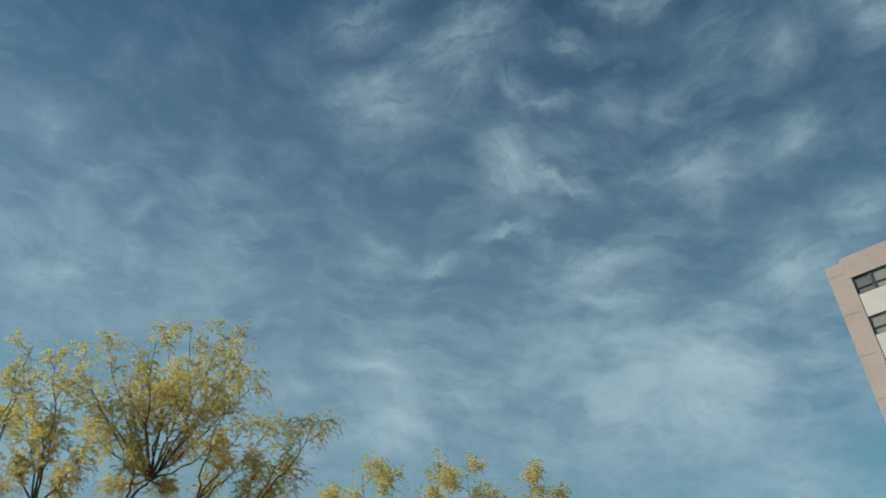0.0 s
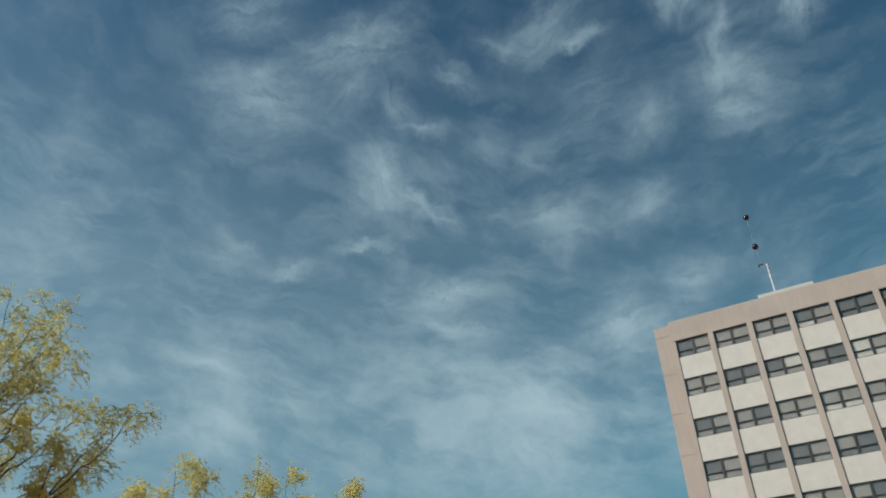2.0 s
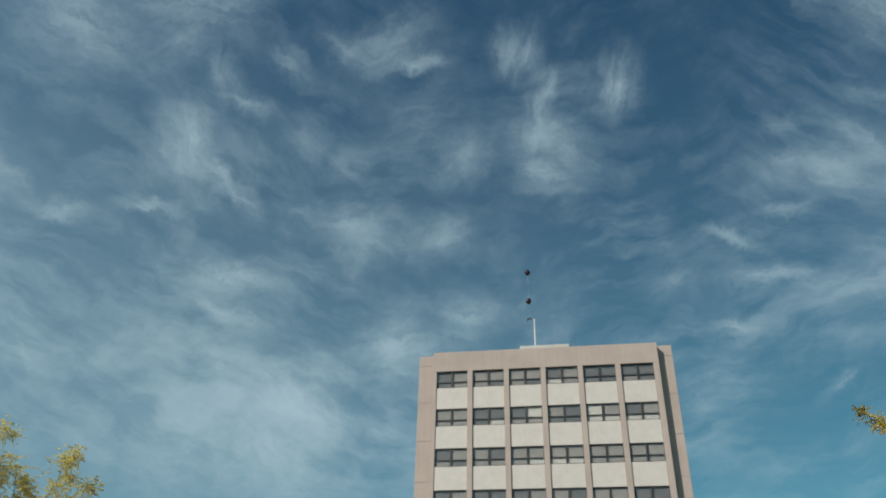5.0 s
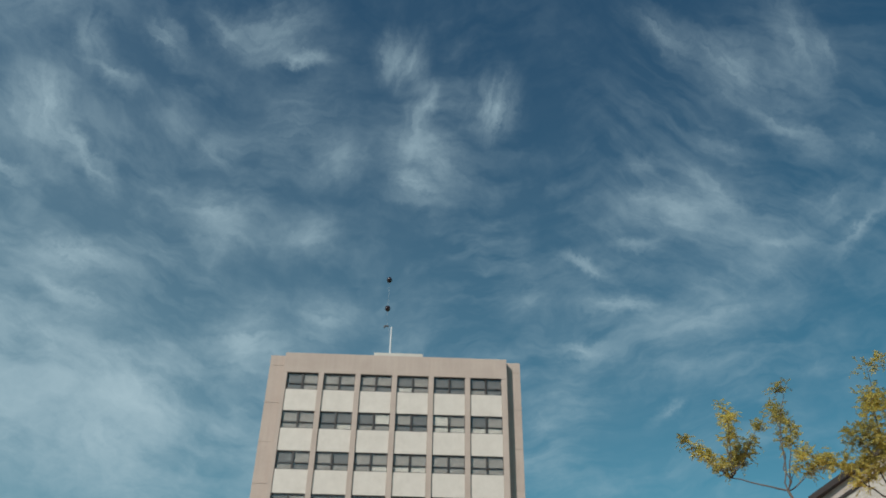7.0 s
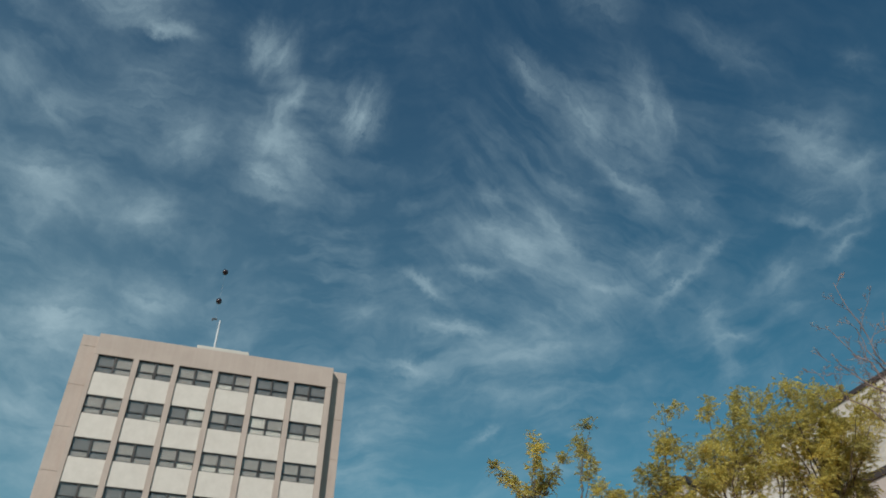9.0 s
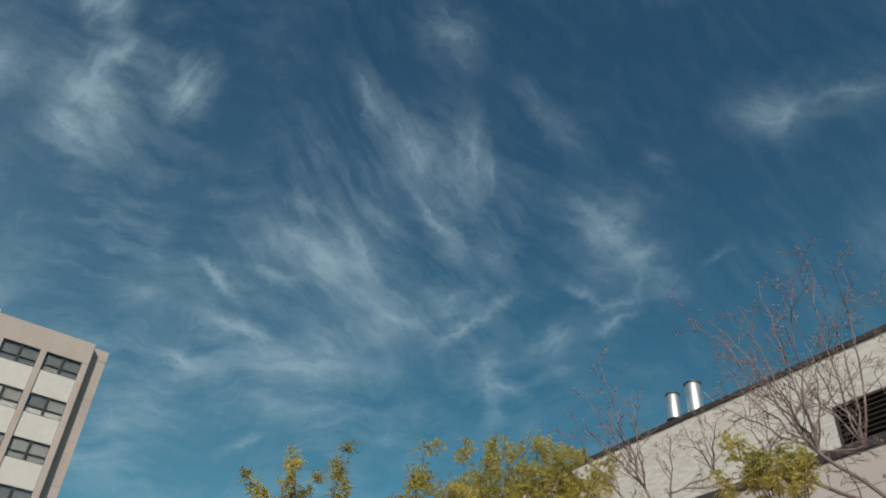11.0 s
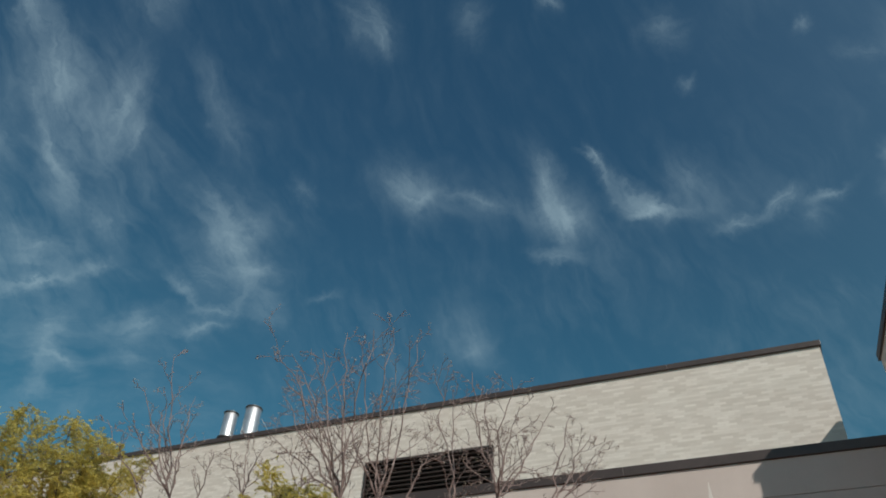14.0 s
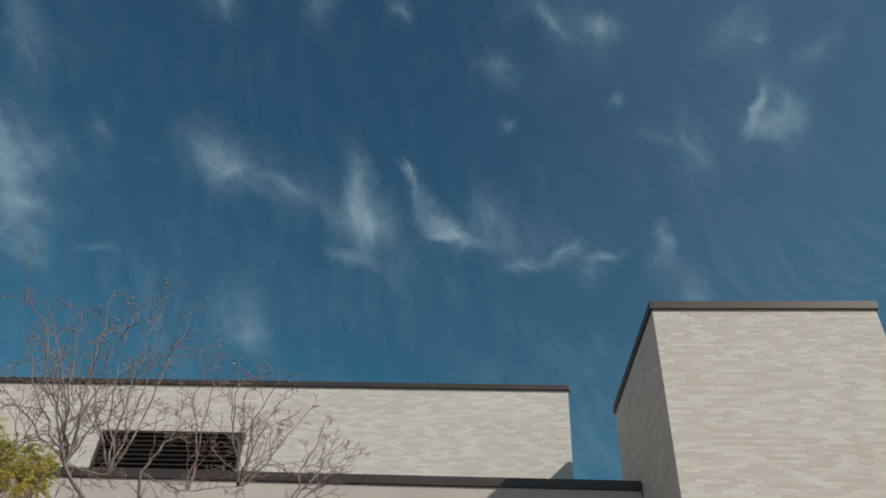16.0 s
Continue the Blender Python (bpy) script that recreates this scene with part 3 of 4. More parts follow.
def build_tower():
    core = bmesh.new()
    box(core, (CORE_L, SETBACK, 0), (CORE_R, 24.0, TOP), 0.03)
    part("core_wall", core, M_CONCRETE, tower)
    # joints of the set-back corner piers stand as shallow raised slabs between grooves
    bottom = HEAD - FLOOR * ROWS_DOWN
    for x0, x1 in ((CORE_L - 0.02, SLAB_L - 0.01), (SLAB_R + 0.01, CORE_R + 0.02)):
        z = TOP - 1.0
        part("pier_panel", boxed((x0, SETBACK - 0.03, z + 0.012), (x1, SETBACK - 0.001, TOP + 0.01), 0.01), M_CONCRETE, tower)
        while z > bottom:
            part("pier_panel", boxed((x0, SETBACK - 0.03, z - FLOOR + 0.012), (x1, SETBACK - 0.001, z - 0.012), 0.01), M_CONCRETE, tower)
            z -= FLOOR
    part("parapet", boxed((SLAB_L, 0, HEAD), (SLAB_R, SETBACK - 0.003, TOP + 0.012), 0.03), M_CONCRETE, tower)
    part("plinth", boxed((SLAB_L, 0, 0), (SLAB_R, SETBACK - 0.003, bottom), 0.03), M_CONCRETE, tower)
    # dark sheet whose colour gives the rooms' shade behind the windows
    part("room_back", boxed((SLAB_L + 0.2, SETBACK - 0.2, bottom), (SLAB_R - 0.2, SETBACK - 0.004, HEAD)), M_DARK, tower)
    for c in range(COLS + 1):
        x1 = FIRST_X + c * BAY
        x0 = SLAB_L if c == 0 else x1 - (BAY - WIDE)
        x1 = SLAB_R if c == COLS else x1
        out = 0.0 if c in (0, COLS) else -0.05
        part("fin", boxed((x0, out, bottom), (x1, SETBACK - 0.21, HEAD - 0.002), 0.02), M_CONCRETE, tower)
    for r in range(ROWS_DOWN):
        z = HEAD - r * FLOOR
        for c in range(COLS):
            x = FIRST_X + c * BAY
            tower_window(r, c, x + 0.002, z - 0.003)
            part("spandrel", boxed((x + 0.012, 0.07, z - FLOOR + 0.01), (x + WIDE - 0.012, 0.40, z - HIGH - 0.01), 0.012), M_SPANDREL, tower)
    part("roof_ledge", boxed((-4.45, 5.3, TOP + 0.002), (0.40, 9.0, 35.78), 0.03), M_PALE, tower, "pale flashed roof housing")
    part("roof_gravel", boxed((CORE_L + 0.4, SETBACK + 0.4, TOP + 0.002), (CORE_R - 0.4, 23.5, TOP + 0.05)), M_ROOF, tower)


build_tower()

mast = thing("antenna_mast", pose(-2.92, TOWER_Y + 6.2, 35.9), "thin white roof antenna mast with two dark beacon lamps", "antenna")
part("tube", lathe([(0.14, -0.30), (0.14, 0.04), (0.09, 0.08), (0.09, 2.1), (0.075, 2.15), (0.075, 3.25), (0.04, 3.3)], 14), M_WHITE, mast)


def whip():
    v, f = [], []
    tube(v, f, [Vector((-0.12, 0, 2.0)), Vector((-0.30, 0, 3.1)), Vector((-0.50, 0, 3.9)), Vector((-0.52, 0, 9.3))], 0.010, 0.007, 6)
    return mesh_of("whip", v, f, M_CABLE)


part("whip", whip(), M_CABLE, mast, "thin grey cable")
for z in (5.40, 8.88):
    lamp = part("beacon", lathe([(0.05, -0.30), (0.16, -0.27), (0.17, -0.18), (0.27, -0.14), (0.29, 0.0), (0.26, 0.16), (0.17, 0.28), (0.05, 0.34)], 18), M_LAMP, mast, "dark red beacon lamp")
    lamp.location = (-0.52, 0, z)
arm = bmesh.new()
box(arm, (-0.78, -0.05, 3.28), (-0.30, 0.05, 3.42), 0.02)
box(arm, (-0.80, -0.07, 3.14), (-0.66, 0.07, 3.30), 0.02)
part("arm", arm, M_FRAME, mast, "dark bracket arm")

# ---- brick annex ----
ANNEX_TURN = -3.4
TALL_TOP, LOW_TOP, BLOCK_TOP = 13.19, 9.15, 12.02


def bricks(parent, p0, along, out, width, z0, z1, hole=None, single=0, seed=3, long=0.30, rise=0.0677):
    """Courses of long bricks on a wall face: single ones within the first stretch are parts, the rest one mesh."""
    rng = random.Random(seed)
    along, out, up = Vector(along).normalized(), Vector(out).normalized(), Vector((0, 0, 1))
    verts, faces = [], []
    joint, proud = 0.006, 0.0014
    shapes = {}
    count, done = int((z1 - z0) / rise), 0
    for c in range(count - 1, -1, -1):
        z = z0 + c * rise
        s = -long * (0.5 if c % 2 else 0.0) - rng.uniform(0, 0.04)
        while s < width:
            a, b = max(s, 0.0), min(s + long, width)
            s += long
            if b - a < 0.05:
                continue
            if hole and b > hole[0] and a < hole[1] and z + rise > hole[2] and z < hole[3]:
                a, b = (a, min(b, hole[0])) if a < hole[0] else (max(a, hole[1]), b)
                if b - a < 0.04:
                    continue
            d = proud + rng.uniform(-0.0006, 0.0009)
            o = Vector(p0) + along * a + up * (z + joint / 2)
            w, h = b - a - joint, rise - joint
            if done < single and w > long * 0.9:
                if "one" not in shapes:
                    vs = [along * i * w + up * j * h + out * (k * proud * 1.3 - (1 - k) * 0.05) for k in (0, 1) for j in (0, 1) for i in (0, 1)]
                    shapes["one"] = mesh_of("brick", vs, [(4, 5, 7, 6), (0, 4, 6, 2), (1, 3, 7, 5), (2, 6, 7, 3), (0, 1, 5, 4)], M_BRICK_ONE)
                one = part("brick", shapes["one"], M_BRICK_ONE, parent)
                one.location = o + out * rng.uniform(-0.0006, 0.0009)
                done += 1
                continue
            k0 = len(verts)
            for dep in (-0.02, d):
                for j in (0, h):
                    for i in (0, w):
                        verts.append(o + along * i + up * j + out * dep)
            faces += [tuple(k0 + q for q in fc) for fc in ((4, 5, 7, 6), (0, 4, 6, 2), (1, 3, 7, 5), (2, 6, 7, 3), (0, 1, 5, 4))]
    tagged(part("brickwork", mesh_of("brickwork", verts, faces, M_BRICK), M_BRICK, parent), "coursed long cream bricks", kind="stuff")


# tall hall: local x points away from the yard, local y runs along its wall
HALL_LONG = 62.0
hall = thing("brick_hall", pose(18.9, -2.92, 0, 0, 0, ANNEX_TURN), "long cream brick hall with a dark brown roof coping", "building")
V_LO, V_HI, V_Z0, V_Z1 = 8.89, 12.95, 10.33, 11.55
WALL_END = TALL_TOP - 0.16


def build_hall():
    wall = bmesh.new()
    box(wall, (0.0, 0.0, 0.0), (0.4, V_LO, WALL_END))
    box(wall, (0.0, V_HI, 0.0), (0.4, HALL_LONG, WALL_END))
    box(wall, (0.0, V_LO, 0.0), (0.4, V_HI, V_Z0))
    box(wall, (0.0, V_LO, V_Z1), (0.4, V_HI, WALL_END))
    part("wall", wall, M_MORTAR, hall)
    part("end_wall", boxed((0.4, 0.0, 0.0), (16.0, 0.4, WALL_END)), M_MORTAR, hall)
    part("back_wall", boxed((15.6, 0.4, 0.0), (16.0, HALL_LONG, WALL_END)), M_MORTAR, hall)
    part("far_wall", boxed((0.4, HALL_LONG - 0.4, 0.0), (15.6, HALL_LONG, WALL_END)), M_MORTAR, hall)
    part("roof", boxed((0.4, 0.4, WALL_END - 0.9), (15.6, HALL_LONG - 0.4, WALL_END - 0.6)), M_ROOF, hall)
    n = 16
    for i in range(n):
        y0, y1 = -0.05 + i * (HALL_LONG + 0.1) / n, -0.05 + (i + 1) * (HALL_LONG + 0.1) / n
        part("coping", boxed((-0.06, y0 + 0.003, WALL_END), (0.48, y1 - 0.003, TALL_TOP), 0.012), M_COPING, hall)
    part("end_coping", boxed((0.485, -0.05, WALL_END), (16.0, 0.45, TALL_TOP), 0.012), M_COPING, hall)
    # louvred vent in its opening; a near-black sheet paints the shade behind its slats
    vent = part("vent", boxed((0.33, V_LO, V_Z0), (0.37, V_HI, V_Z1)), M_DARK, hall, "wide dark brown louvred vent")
    rim = bmesh.new()
    for lo, hi in (((-0.03, V_LO, V_Z0), (0.12, V_LO + 0.07, V_Z1)), ((-0.03, V_HI - 0.07, V_Z0), (0.12, V_HI, V_Z1)), ((-0.03, V_LO + 0.07, V_Z1 - 0.07), (0.12, V_HI - 0.07, V_Z1)), ((-0.03, V_LO + 0.07, V_Z0), (0.12, V_HI - 0.07, V_Z0 + 0.06))):
        box(rim, lo, hi, 0.006)
    part("vent_frame", rim, M_LOUVRE, vent)
    blades = 8
    pitch = (V_Z1 - V_Z0 - 0.13) / blades
    for i in range(blades):
        bm = boxed((-0.075, 0.0, -0.012), (0.075, V_HI - V_LO - 0.142, 0.012), 0.004)
        slat = part("slat", bm, M_LOUVRE, vent)
        slat.matrix_basis = pose(0.05, V_LO + 0.071, V_Z0 + 0.06 + pitch * (i + 0.5), 0, -38, 0)
    bricks(hall, (0, 0, 0), (0, 1, 0), (-1, 0, 0), HALL_LONG * 0.75, 8.6, WALL_END - 0.01, (V_LO, V_HI, V_Z0, V_Z1), 0, 5)


build_hall()

# lower front wing with its dark roof edge
wing = thing("front_wing", pose(16.13, -3.95, 0, 0, 0, ANNEX_TURN), "low beige rendered wing with a dark brown roof edge", "building")


def build_wing():
    n, long = 9, 54.0
    part("wall", boxed((0.0, 0.0, 0.0), (0.35, long, LOW_TOP - 0.22)), M_MORTAR, wing)
    for i in range(n):
        y0, y1 = i * long / n, (i + 1) * long / n
        part("edge_trim", boxed((-0.07, y0 + 0.002, LOW_TOP - 0.22), (0.42, y1 - 0.002, LOW_TOP), 0.012), M_COPING, wing)
    for y0, y1 in ((0.0, 27.0), (27.0, long)):
        for z0, z1 in ((LOW_TOP - 0.993, LOW_TOP - 0.225), (LOW_TOP - 2.6, LOW_TOP - 1.007), (LOW_TOP - 4.2, LOW_TOP - 2.614), (LOW_TOP - 5.8, LOW_TOP - 4.214), (0.05, LOW_TOP - 5.814)):
            part("panel", boxed((-0.025, y0 + 0.004, z0), (-0.001, y1 - 0.004, z1), 0.003), M_RENDER, wing)
    # white mineral runs that seep down to the joint
    rng = random.Random(41)
    for y, top, low in ((4.27, 8.60, 8.16), (6.79, 8.62, 8.16), (11.6, 8.50, 8.16)):
        v, f = [], []
        for i in range(9):
            t = i / 8
            w = 0.012 + 0.03 * t + rng.uniform(-0.006, 0.006)
            c = y + rng.uniform(-0.008, 0.008)
            v += [(-0.027, c - w, top + (low - top) * t), (-0.027, c + w, top + (low - top) * t)]
            if i:
                k = 2 * i
                f.append((k - 2, k, k + 1, k - 1))
        part("drip_stain", mesh_of("drip_stain", v, f, M_LIME), M_LIME, wing, "white mineral drip stain")
    part("roof", boxed((0.42, 0.05, LOW_TOP - 0.3), (2.2, long, LOW_TOP - 0.12)), M_ROOF, wing)


build_wing()

# stair block: front, yard side, back
block = thing("brick_stair_block", pose(0, 0, 0), "tall windowless cream brick stair block with a dark coping", "building")
FOOT = [(13.42, -3.99), (13.09, -8.58), (17.75, -8.75), (17.88, -3.96)]


def build_block():
    part("wall", prism(FOOT, 0.0, BLOCK_TOP - 0.19), M_MORTAR, block)
    c = Vector((sum(p[0] for p in FOOT) / 4, sum(p[1] for p in FOOT) / 4))
    wide = [tuple(c + (Vector(p) - c) * 1.022) for p in FOOT]
    part("coping", prism(wide, BLOCK_TOP - 0.19, BLOCK_TOP), M_COPING, block)
    a, b, d = Vector((*FOOT[0], 0)), Vector((*FOOT[1], 0)), Vector((*FOOT[3], 0))
    along = (b - a).normalized()
    bricks(block, a, along, (-abs(along.y), along.x * -1 if along.x > 0 else along.x, 0), (b - a).length, 1.0, BLOCK_TOP - 0.195, None, 300, 11)
    side = (d - a).normalized()
    bricks(block, a, side, (-side.y, side.x, 0), (d - a).length, 5.0, BLOCK_TOP - 0.195, None, 0, 13)


build_block()

# steel flues on the hall roof
for az, far, top, rad, collar in ((52.15, 28.0, 15.42, 0.25, True), (53.75, 27.6, 15.60, 0.29, False)):
    at = toward(az, 0, far)
    foot = WALL_END - 0.6
    h = top - foot
    flue = thing("roof_flue", pose(at.x, at.y, foot), "shiny galvanised steel flue pipe on the hall roof" + (" with a collar" if collar else ", wider and plain"), "flue", "roof flues")
    part("pipe", lathe([(rad, 0), (rad, h - 0.02), (rad - 0.02, h), (rad - 0.05, h), (rad - 0.05, h - 0.5)], 36), M_STEEL, flue)
    part("flange", lathe([(rad + 0.002, h - 0.06), (rad + 0.035, h - 0.055), (rad + 0.035, h - 0.02), (rad + 0.002, h - 0.015)], 36), M_FLANGE, flue, "thin darkened steel flange ring")
    if not collar:
        v, f = [], []
        tube(v, f, [Vector((0.3, -0.2, h - 0.3)), Vector((0.75, -0.75, h - 1.2)), Vector((1.2, -1.3, 0.0))], 0.012, 0.012, 5)
        part("guy_wire", mesh_of("guy_wire", v, f, M_STEEL), M_STEEL, flue)
    if collar:
        part("collar", lathe([(rad + 0.002, h - 1.12), (rad + 0.07, h - 1.10), (rad + 0.07, h - 1.05), (rad + 0.002, h - 1.02)], 36), M_FRAME, flue, "dark storm collar")

# far pale house behind the yellow tree
house = thing("stone_house", pose(0, 0, 0), "pale stone building with a dark roof edge behind the tree", "building")
pa, pb = toward(27.6, 0, 47.0), toward(33.6, 0, 38.5)
pc = Vector((pb.x + 9.0, pb.y + 5.0, 0))
pd = Vector((pa.x + 9.0, pa.y + 5.0, 0))
part("wall", prism([(p.x, p.y) for p in (pb, pa, pd, pc)], 0.0, 13.9), M_RENDER, house)
part("roof_edge", prism([(p.x + dx, p.y + dy) for p, dx, dy in ((pb, -0.1, -0.3), (pa, -0.3, 0.1), (pd, 0.1, 0.3), (pc, 0.3, -0.1))], 13.9, 14.2), M_COPING, house)


# ---- trees ----
def curved(rng, a, b, sag, steps, kink=0.012):
    """A branch path from a to b that bows upward and wanders a little."""
    a, b = Vector(a), Vector(b)
    far = (b - a).length
    mid = (a + b) / 2 + Vector((rng.uniform(-1, 1), rng.uniform(-1, 1), 0)) * far * 0.07 - Vector((0, 0, sag * far))
    out = []
    for i in range(steps + 1):
        t = i / steps
        p = a * (1 - t) ** 2 + mid * 2 * t * (1 - t) + b * t * t
        if 0 < i < steps:
            p = p + Vector((rng.gauss(0, 1), rng.gauss(0, 1), rng.gauss(0, 1))) * far * kink
        out.append(p)
    return out


def spawn(rng, verts, faces, ends, path, radius, depth, spread, ratio, count, lift=0.25, first=0.3, kink=0.012, reach=0.0):
    """Side twigs along a branch; the last ones end in leaves."""
    k = len(path) - 1
    length = sum((path[i + 1] - path[i]).length for i in range(k))
    for j in range(count):
        t = first + (1 - first) * (j + rng.random()) / count
        i = min(int(t * k), k - 1)
        p = path[i].lerp(path[i + 1], t * k - i)
        ahead = (path[i + 1] - path[i]).normalized()
        turn = Vector((rng.gauss(0, 1), rng.gauss(0, 1), rng.gauss(0, 0.8)))
        turn = (turn - ahead * turn.dot(ahead)).normalized()
        way = (ahead * math.cos(spread) + turn * math.sin(spread) + Vector((0, 0, lift))).normalized()
        far = max(length, reach) * ratio * rng.uniform(0.6, 1.2) * (1.15 - 0.55 * t)
        twig = curved(rng, p, p + way * far, 0.04, 5 if depth > 1 else 4, kink)
        r = max(radius * (1.1 - 0.7 * t) * 0.55, 0.0038)
        tube(verts, faces, twig, r, max(r * 0.4, 0.0024), 4)
        ends.append((twig[-1], way, depth))
        if depth > 1:
            spawn(rng, verts, faces, ends, twig, r, depth - 1, spread, 0.5, max(3, count // 2), lift, 0.25, kink)
        else:
            ends.append((twig[2], way, 0))


def leaf_sprays(rng, ends, sprays, leaflets, length, size, droop, mat, loose=0.06):
    """Feathered leaves: narrow leaflets in pairs along drooping stalks round each twig end."""
    r = np.random.RandomState(rng.randrange(1 << 30))
    unit = lambda a: a / np.maximum(np.linalg.norm(a, axis=-1, keepdims=True), 1e-6)
    p = np.repeat(np.array([tuple(e[0]) for e in ends]), sprays, 0)
    w = np.repeat(np.array([tuple(e[1]) for e in ends]), sprays, 0)
    k = len(p)
    w = unit(w * 0.7 + r.normal(0, 0.75, (k, 3)))
    p = p + r.normal(0, loose, (k, 3))
    side = unit(np.cross(w, (0.0, 0.0, 1.0)) + 1e-4)
    far = length * r.uniform(0.6, 1.2, (k, 1, 1))
    t = ((np.arange(leaflets) // 2 + 1) / (leaflets / 2)).reshape(1, -1, 1)
    c = p[:, None] + w[:, None] * far * t - np.array((0, 0, 1.0)) * droop * far * t * t
    sign = np.where(np.arange(leaflets) % 2, 1.0, -1.0).reshape(1, -1, 1)
    d = unit(side[:, None] * sign + w[:, None] * 0.55 + r.normal(0, 0.25, c.shape)) * size * r.uniform(0.7, 1.25, c.shape[:2] + (1,))
    e = unit(np.cross(d, r.normal(0, 1, c.shape))) * size * 0.2
    verts = np.stack([c, c + d * 0.5 + e, c + d, c + d * 0.5 - e], 2).reshape(-1, 3)
    count = len(verts) // 4
    me = bpy.data.meshes.new("leaves")
    me.vertices.add(count * 4)
    me.vertices.foreach_set("co", verts.astype(np.float32).ravel())
    me.loops.add(count * 4)
    me.loops.foreach_set("vertex_index", np.arange(count * 4, dtype=np.int32))
    me.polygons.add(count)
    me.polygons.foreach_set("loop_start", np.arange(0, count * 4, 4, dtype=np.int32))
    me.materials.append(mat)
    me.update(calc_edges=True)
    return me


def tree(label, base, fork, tips, seed, radius, twigs=(7, 2), spread=0.75, ratio=0.34, leaves=None, bark=None, lift=0.25, sag=0.08, first=0.3, thin=0.22, kink=0.012, reach=0.0, stem=0.4):
    """A trunk, limbs that reach for their tips, twigs, and leaves or dry tufts."""
    rng = random.Random(seed)
    bark = bark or M_BARK
    ob = thing("tree", pose(*base), label, "tree")
    base = Vector(base)
    fork = [Vector(p) - base for p in fork]
    v, f = [], []
    tube(v, f, curved(rng, (0, 0, -0.1), fork[0], 0.0, 7), radius, radius * 0.72, 10)
    ends, girth = [], [radius * stem * 1.4]
    for i, q in enumerate(fork[1:], 1):
        # each stem leaves the nearest stem end below it
        k = min((j for j in range(i) if fork[j].z < q.z or j == 0), key=lambda j: (fork[j] - q).length * (1.0 if j else 0.8))
        path = curved(rng, fork[k], q, 0.02, 6, kink)
        thick = girth[k] * 0.72
        girth.append(thick * 0.62)
        tube(v, f, path, thick, girth[-1], 8)
        if reach:
            spawn(rng, v, f, ends, path, girth[-1], twigs[1], spread, ratio, twigs[0], lift, first, kink, reach)
    part("trunk", mesh_of("trunk", v, f, bark), bark, ob)
    for tip in tips:
        tip = Vector(tip) - base
        root = min(fork, key=lambda q: (q - tip).length)
        v, f = [], []
        path = curved(rng, root, tip, sag, 9, kink)
        r = radius * thin
        tube(v, f, path, r, 0.004, 6)
        ends.append((path[-1], (path[-1] - path[-2]).normalized(), 9))
        spawn(rng, v, f, ends, path, r, twigs[1], spread, ratio, twigs[0], lift, first, kink, reach)
        part("limb", mesh_of("limb", v, f, bark), bark, ob)
    if leaves:
        tagged(part("crown", leaf_sprays(rng, ends if leaves[5] != M_DRY else [e for e in ends if e[2] in (1, 9)][::3], *leaves), leaves[5], ob), "feathery leaves" if leaves[5] != M_DRY else "dry tufts", kind="stuff")
    return ob


def spots(far, *pairs, jitter=1.0, seed=1, more=0, drop=0.0):
    """Places for limb tips; more: how many further ones each brings, a little lower and to the side."""
    rng = random.Random(seed)
    out = []
    for az, el in pairs:
        out.append(toward(az, el - drop, far + rng.uniform(-jitter, jitter)))
        for _ in range(more):
            out.append(toward(az + rng.uniform(-3.0, 3.0), el - drop - rng.uniform(1.0, 6.0), far + rng.uniform(-2.0, 2.0) * jitter))
    return out


# yellowing locust west of the yard
tree("tall locust tree with airy yellow-green autumn leaves", toward(-64, 0, 12.5) - Vector((0, 0, 1.6)),
     [toward(-63.6, 10.8, 12.4), toward(-64.2, 15.0, 12.4), toward(-69.8, 14.5, 12.1), toward(-67.7, 13.9, 12.8), toward(-59.9, 14.6, 12.4), toward(-56.5, 13.5, 12.1), toward(-62.9, 16.4, 12.6), toward(-73.5, 14.0, 12.4)],
     spots(12.4, (-57.3, 27.1), (-61.2, 26.9), (-59.2, 25.6), (-63.7, 25.6), (-62.6, 26.2), (-67.1, 25.5), (-71.9, 24.7), (-70.4, 24.4), (-72.6, 23.0), (-68.8, 24.2), (-56.8, 25.7), (-57.7, 23.7), (-56.4, 22.9), (-51.3, 20.6), (-52.3, 20.4), (-54.4, 20.8), (-53.3, 17.3), (-64.5, 24.0), (-65.1, 23.1), (-61.7, 24.1), (-60.3, 24.2), (-58.2, 21.9), (-67.4, 21.7), (-69.1, 21.9), (-71.2, 21.5), (-72.3, 20.3), (-62.7, 22.4), (-64.7, 20.2), (-70.1, 19.5), (-67.4, 18.4), (-71.4, 17.6), (-63.8, 18.6), (-60.8, 19.6), (-58.0, 19.6), (-56.5, 20.4), (-55.9, 18.1), (-58.6, 17.0), (-61.6, 16.2), (-54.6, 16.0), (-65.3, 16.3), (-68.8, 16.2), (-72.0, 15.7), (-56.6, 15.3), (-67.7, 20.2), (-75.7, 22.9), (-75.9, 20.1), (-74.3, 17.6), seed=2, drop=0.2), 21, 0.15,
     twigs=(6, 2), spread=0.9, ratio=0.19, first=0.42, thin=0.13, lift=0.12, leaves=(3, 20, 0.17, 0.038, 0.5, M_LEAF_PALE, 0.06))
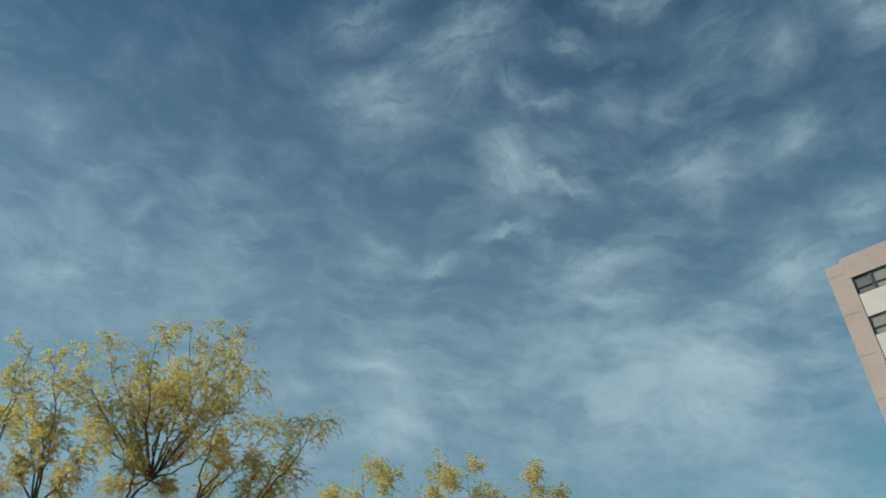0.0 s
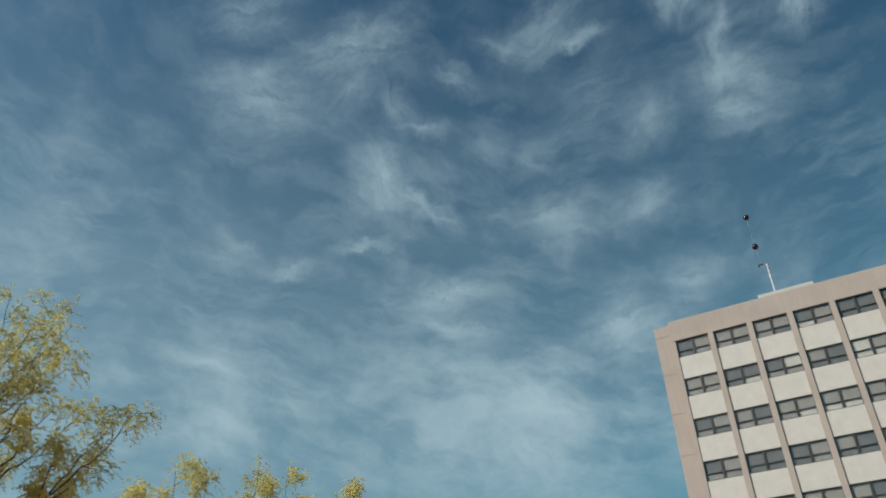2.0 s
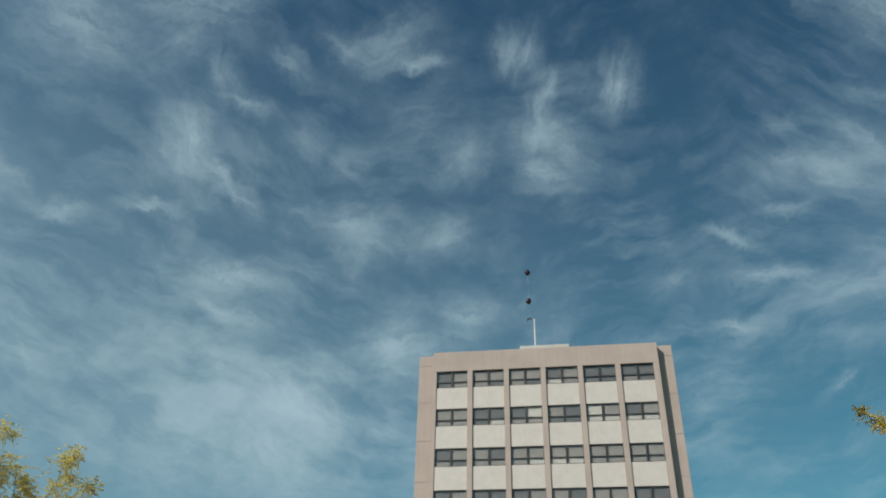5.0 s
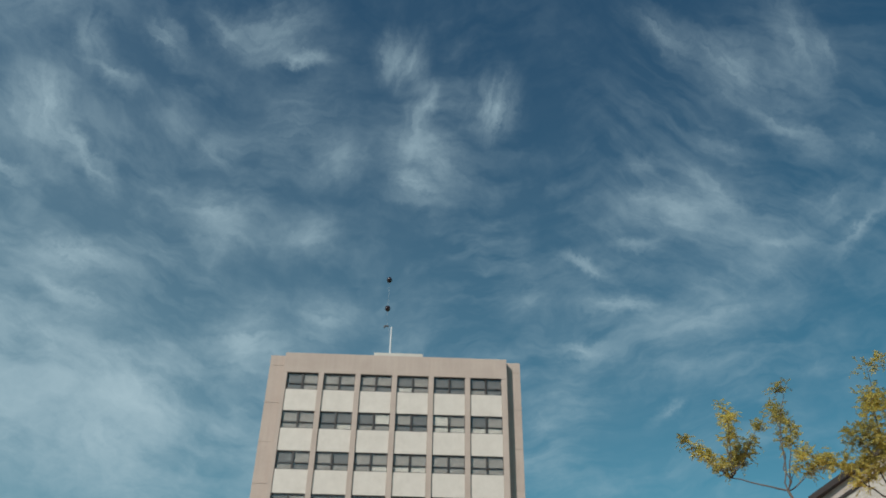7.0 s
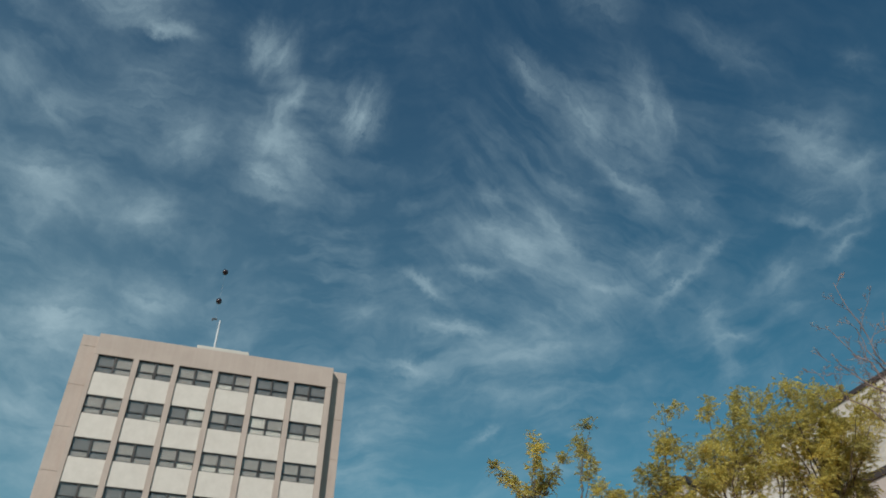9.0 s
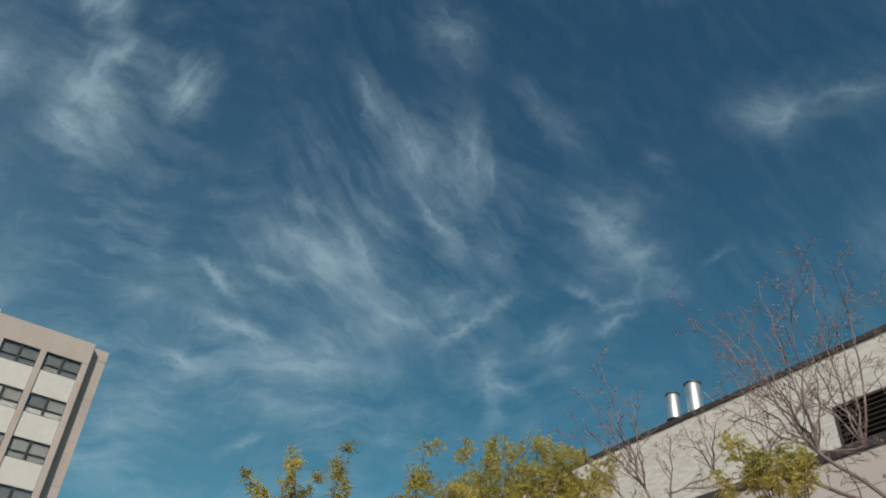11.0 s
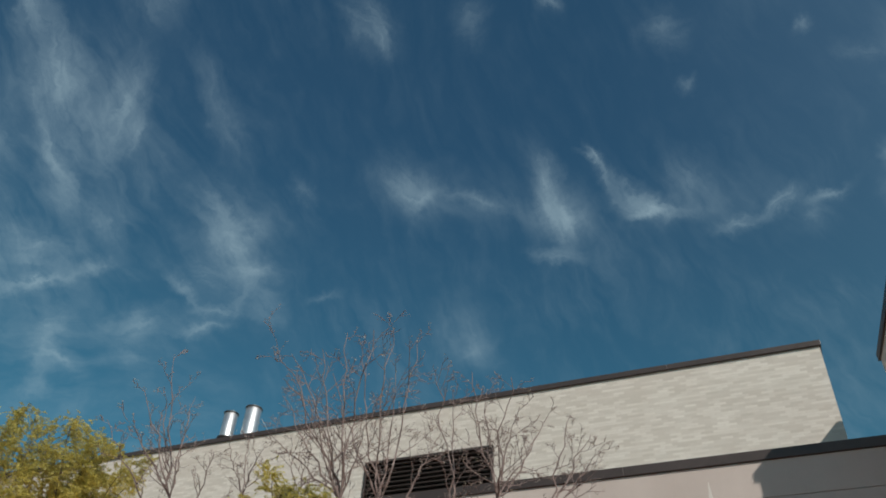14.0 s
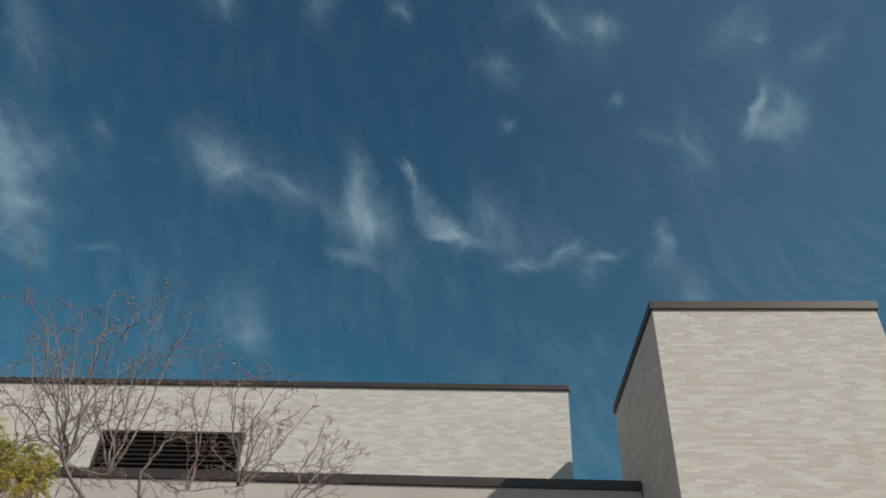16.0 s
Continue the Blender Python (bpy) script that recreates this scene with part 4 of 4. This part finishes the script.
# its lower neighbour
tree("lower locust tree with yellow autumn leaves", toward(-42, 0, 16.5) - Vector((0, 0, 1.6)),
     [toward(-42, 0, 16.5), toward(-46, 4, 16.5), toward(-38, 4, 16.5)],
     spots(16.4, (-50, 15.4), (-48.1, 17.2), (-46, 16.7), (-44.2, 15.2), (-42.4, 18), (-40.4, 16.7), (-38.5, 15), (-36, 16.4), (-34.2, 14.3), (-47, 13), (-42, 13.5), (-37.5, 13), seed=3, more=1, drop=0.5), 22, 0.14,
     twigs=(7, 2), spread=1.0, ratio=0.17, first=0.5, thin=0.14, lift=0.12, leaves=(8, 20, 0.20, 0.042, 0.5, M_LEAF_PALE, 0.07))
# sparse young tree beside the dense one
tree("slender locust with sparse golden tufts on open twigs", toward(31.5, 0, 13.0) - Vector((0, 0, 1.6)),
     [toward(26.3, 10.8, 13.0), toward(26.1, 15.5, 13.0), toward(22.7, 16.6, 13.0), toward(24.6, 15.1, 13.0)],
     spots(13.0, (23.0, 21.5), (27.2, 22.5), (20.1, 19.4), (21.5, 18.5), (23.1, 20.6), (25.1, 19.9), (26.5, 20.9), (27.7, 18.2), (23.9, 18.2), (23.4, 18.9), (27.1, 19.9), (22.3, 17.7), (28.4, 17.3), seed=9, jitter=0.4, drop=0.2), 27, 0.08,
     twigs=(3, 1), spread=0.9, ratio=0.09, first=0.55, thin=0.14, leaves=(12, 20, 0.12, 0.034, 0.35, M_LEAF, 0.05))
# dense yellow locust in front of the hall
tree("dense locust tree turned golden yellow in front of the hall", toward(37, 0, 13.5) - Vector((0, 0, 1.6)),
     [toward(38.0, 9.3, 13.4), toward(32.4, 14.2, 13.4), toward(36.6, 14.7, 13.8), toward(39.3, 13.8, 13.1), toward(42.7, 14.6, 13.7), toward(45.4, 13.4, 13.4), toward(48.3, 12.5, 13.4)],
     spots(13.4, (32.9, 22.3), (32.4, 20.7), (37.7, 21.8), (39.5, 21.8), (41.7, 21.3), (43.7, 22.3), (44.4, 20.2), (33.8, 20.0), (36.7, 19.4), (35.0, 19.9), (40.2, 19.8), (31.0, 18.5), (32.9, 18.2), (35.2, 17.7), (37.9, 17.8), (40.2, 18.0), (42.8, 19.5), (43.9, 18.0), (45.5, 18.8), (42.2, 17.1), (29.2, 17.2), (44.9, 16.4), (36.1, 22.9), (37.9, 22.6), (39.9, 22.5), (41.5, 23.4), (43.1, 22.6), (44.7, 22.0), (47.0, 21.2), (45.7, 21.0), (43.2, 20.5), (40.7, 20.3), (38.2, 20.3), (35.7, 20.3), (38.0, 22.9), (40.3, 22.7), (42.3, 23.3), (44.6, 22.1), (46.8, 21.9), (39.5, 20.2), (42.0, 20.5), (44.4, 19.9), seed=4), 23, 0.16,
     twigs=(6, 1), spread=1.0, ratio=0.18, first=0.4, thin=0.1, lift=0.1, leaves=(15, 24, 0.14, 0.034, 0.35, M_LEAF, 0.06))
# low golden branches under the bare tree
tree("small young locust with golden yellow leaves", toward(57, 0, 8.6) - Vector((0, 0, 1.6)),
     [toward(57, 5, 8.6), toward(55.5, 13, 8.6), toward(59.5, 14, 8.6)],
     spots(8.6, (56.2, 22.9), (57.2, 22.3), (59.2, 22.0), (60.5, 21.8), (58.0, 21.4), (56.7, 22.3), (58.3, 21.7), (60.4, 21.7), (59.3, 20.8), (56.8, 20.8), (54.8, 20.6), seed=5, jitter=0.3, drop=0.2), 24, 0.07,
     twigs=(3, 1), ratio=0.08, first=0.75, spread=1.1, lift=0.1, leaves=(14, 20, 0.09, 0.028, 0.3, M_LEAF, 0.05))
# bare trees before the hall
tree("leafless tree with many crooked grey twigs and dry tufts", toward(68, 0, 9.6) - Vector((0, 0, 1.6)),
     [toward(68.0, 15.8, 9.6), toward(61.4, 21.6, 9.6), toward(64.4, 21.7, 9.9), toward(66.4, 22.2, 9.3), toward(69.9, 21.7, 9.9), toward(73.3, 22.5, 9.6), toward(77.5, 21.7, 9.4), toward(59.0, 20.6, 9.3)],
     spots(9.5, (54.4, 31.3), (55.7, 31.1), (58.2, 31.8), (60.1, 33.1), (62.3, 33.7), (64.0, 34.0), (66.2, 33.1), (67.9, 31.0), (71.1, 31.2), (72.4, 30.0), (74.4, 30.9), (77.4, 28.2), (76.4, 26.8), (79.2, 28.2), (80.7, 26.8), (81.3, 25.6), (57.7, 28.4), (61.6, 31.3), (69.5, 29.9), (63.1, 28.2), (59.4, 30.2), (64.6, 30.8), (58.8, 26.1), (68.7, 26.6), (73.3, 26.8), (55.7, 28.1), (55.0, 25.6), (75.1, 28.8), seed=6, jitter=0.7), 25, 0.085,
     twigs=(7, 3), spread=0.85, ratio=0.30, first=0.1, leaves=(1, 4, 0.03, 0.024, 0.2, M_DRY, 0.014), bark=M_TWIG, lift=0.12, thin=0.17, sag=0.02, kink=0.015, reach=1.6, stem=0.36)
tree("smaller leafless tree with grey twigs by the hall wall", toward(47.5, 0, 12.5) - Vector((0, 0, 1.6)),
     [toward(52.4, 13.6, 12.4), toward(49.4, 20.1, 12.4), toward(48.3, 19.2, 12.6), toward(51.1, 19.7, 12.2), toward(54.4, 20.9, 12.7), toward(58.3, 21.1, 12.4)],
     spots(12.4, (45.3, 26.7), (46.7, 29.3), (49.2, 26.8), (44.3, 25.0), (43.6, 24.1), (46.8, 26.8), (49.2, 24.6), (52.5, 24.2), (55.2, 24.5), (57.0, 25.4), (58.4, 24.7), (51.6, 23.5), (45.7, 23.9), (53.8, 25.0), seed=7, jitter=0.6), 26, 0.075,
     twigs=(6, 3), spread=0.8, ratio=0.25, first=0.1, leaves=(1, 4, 0.03, 0.028, 0.2, M_DRY, 0.016), bark=M_TWIG, lift=0.18, thin=0.19, sag=0.02, kink=0.015, reach=1.7, stem=0.42)
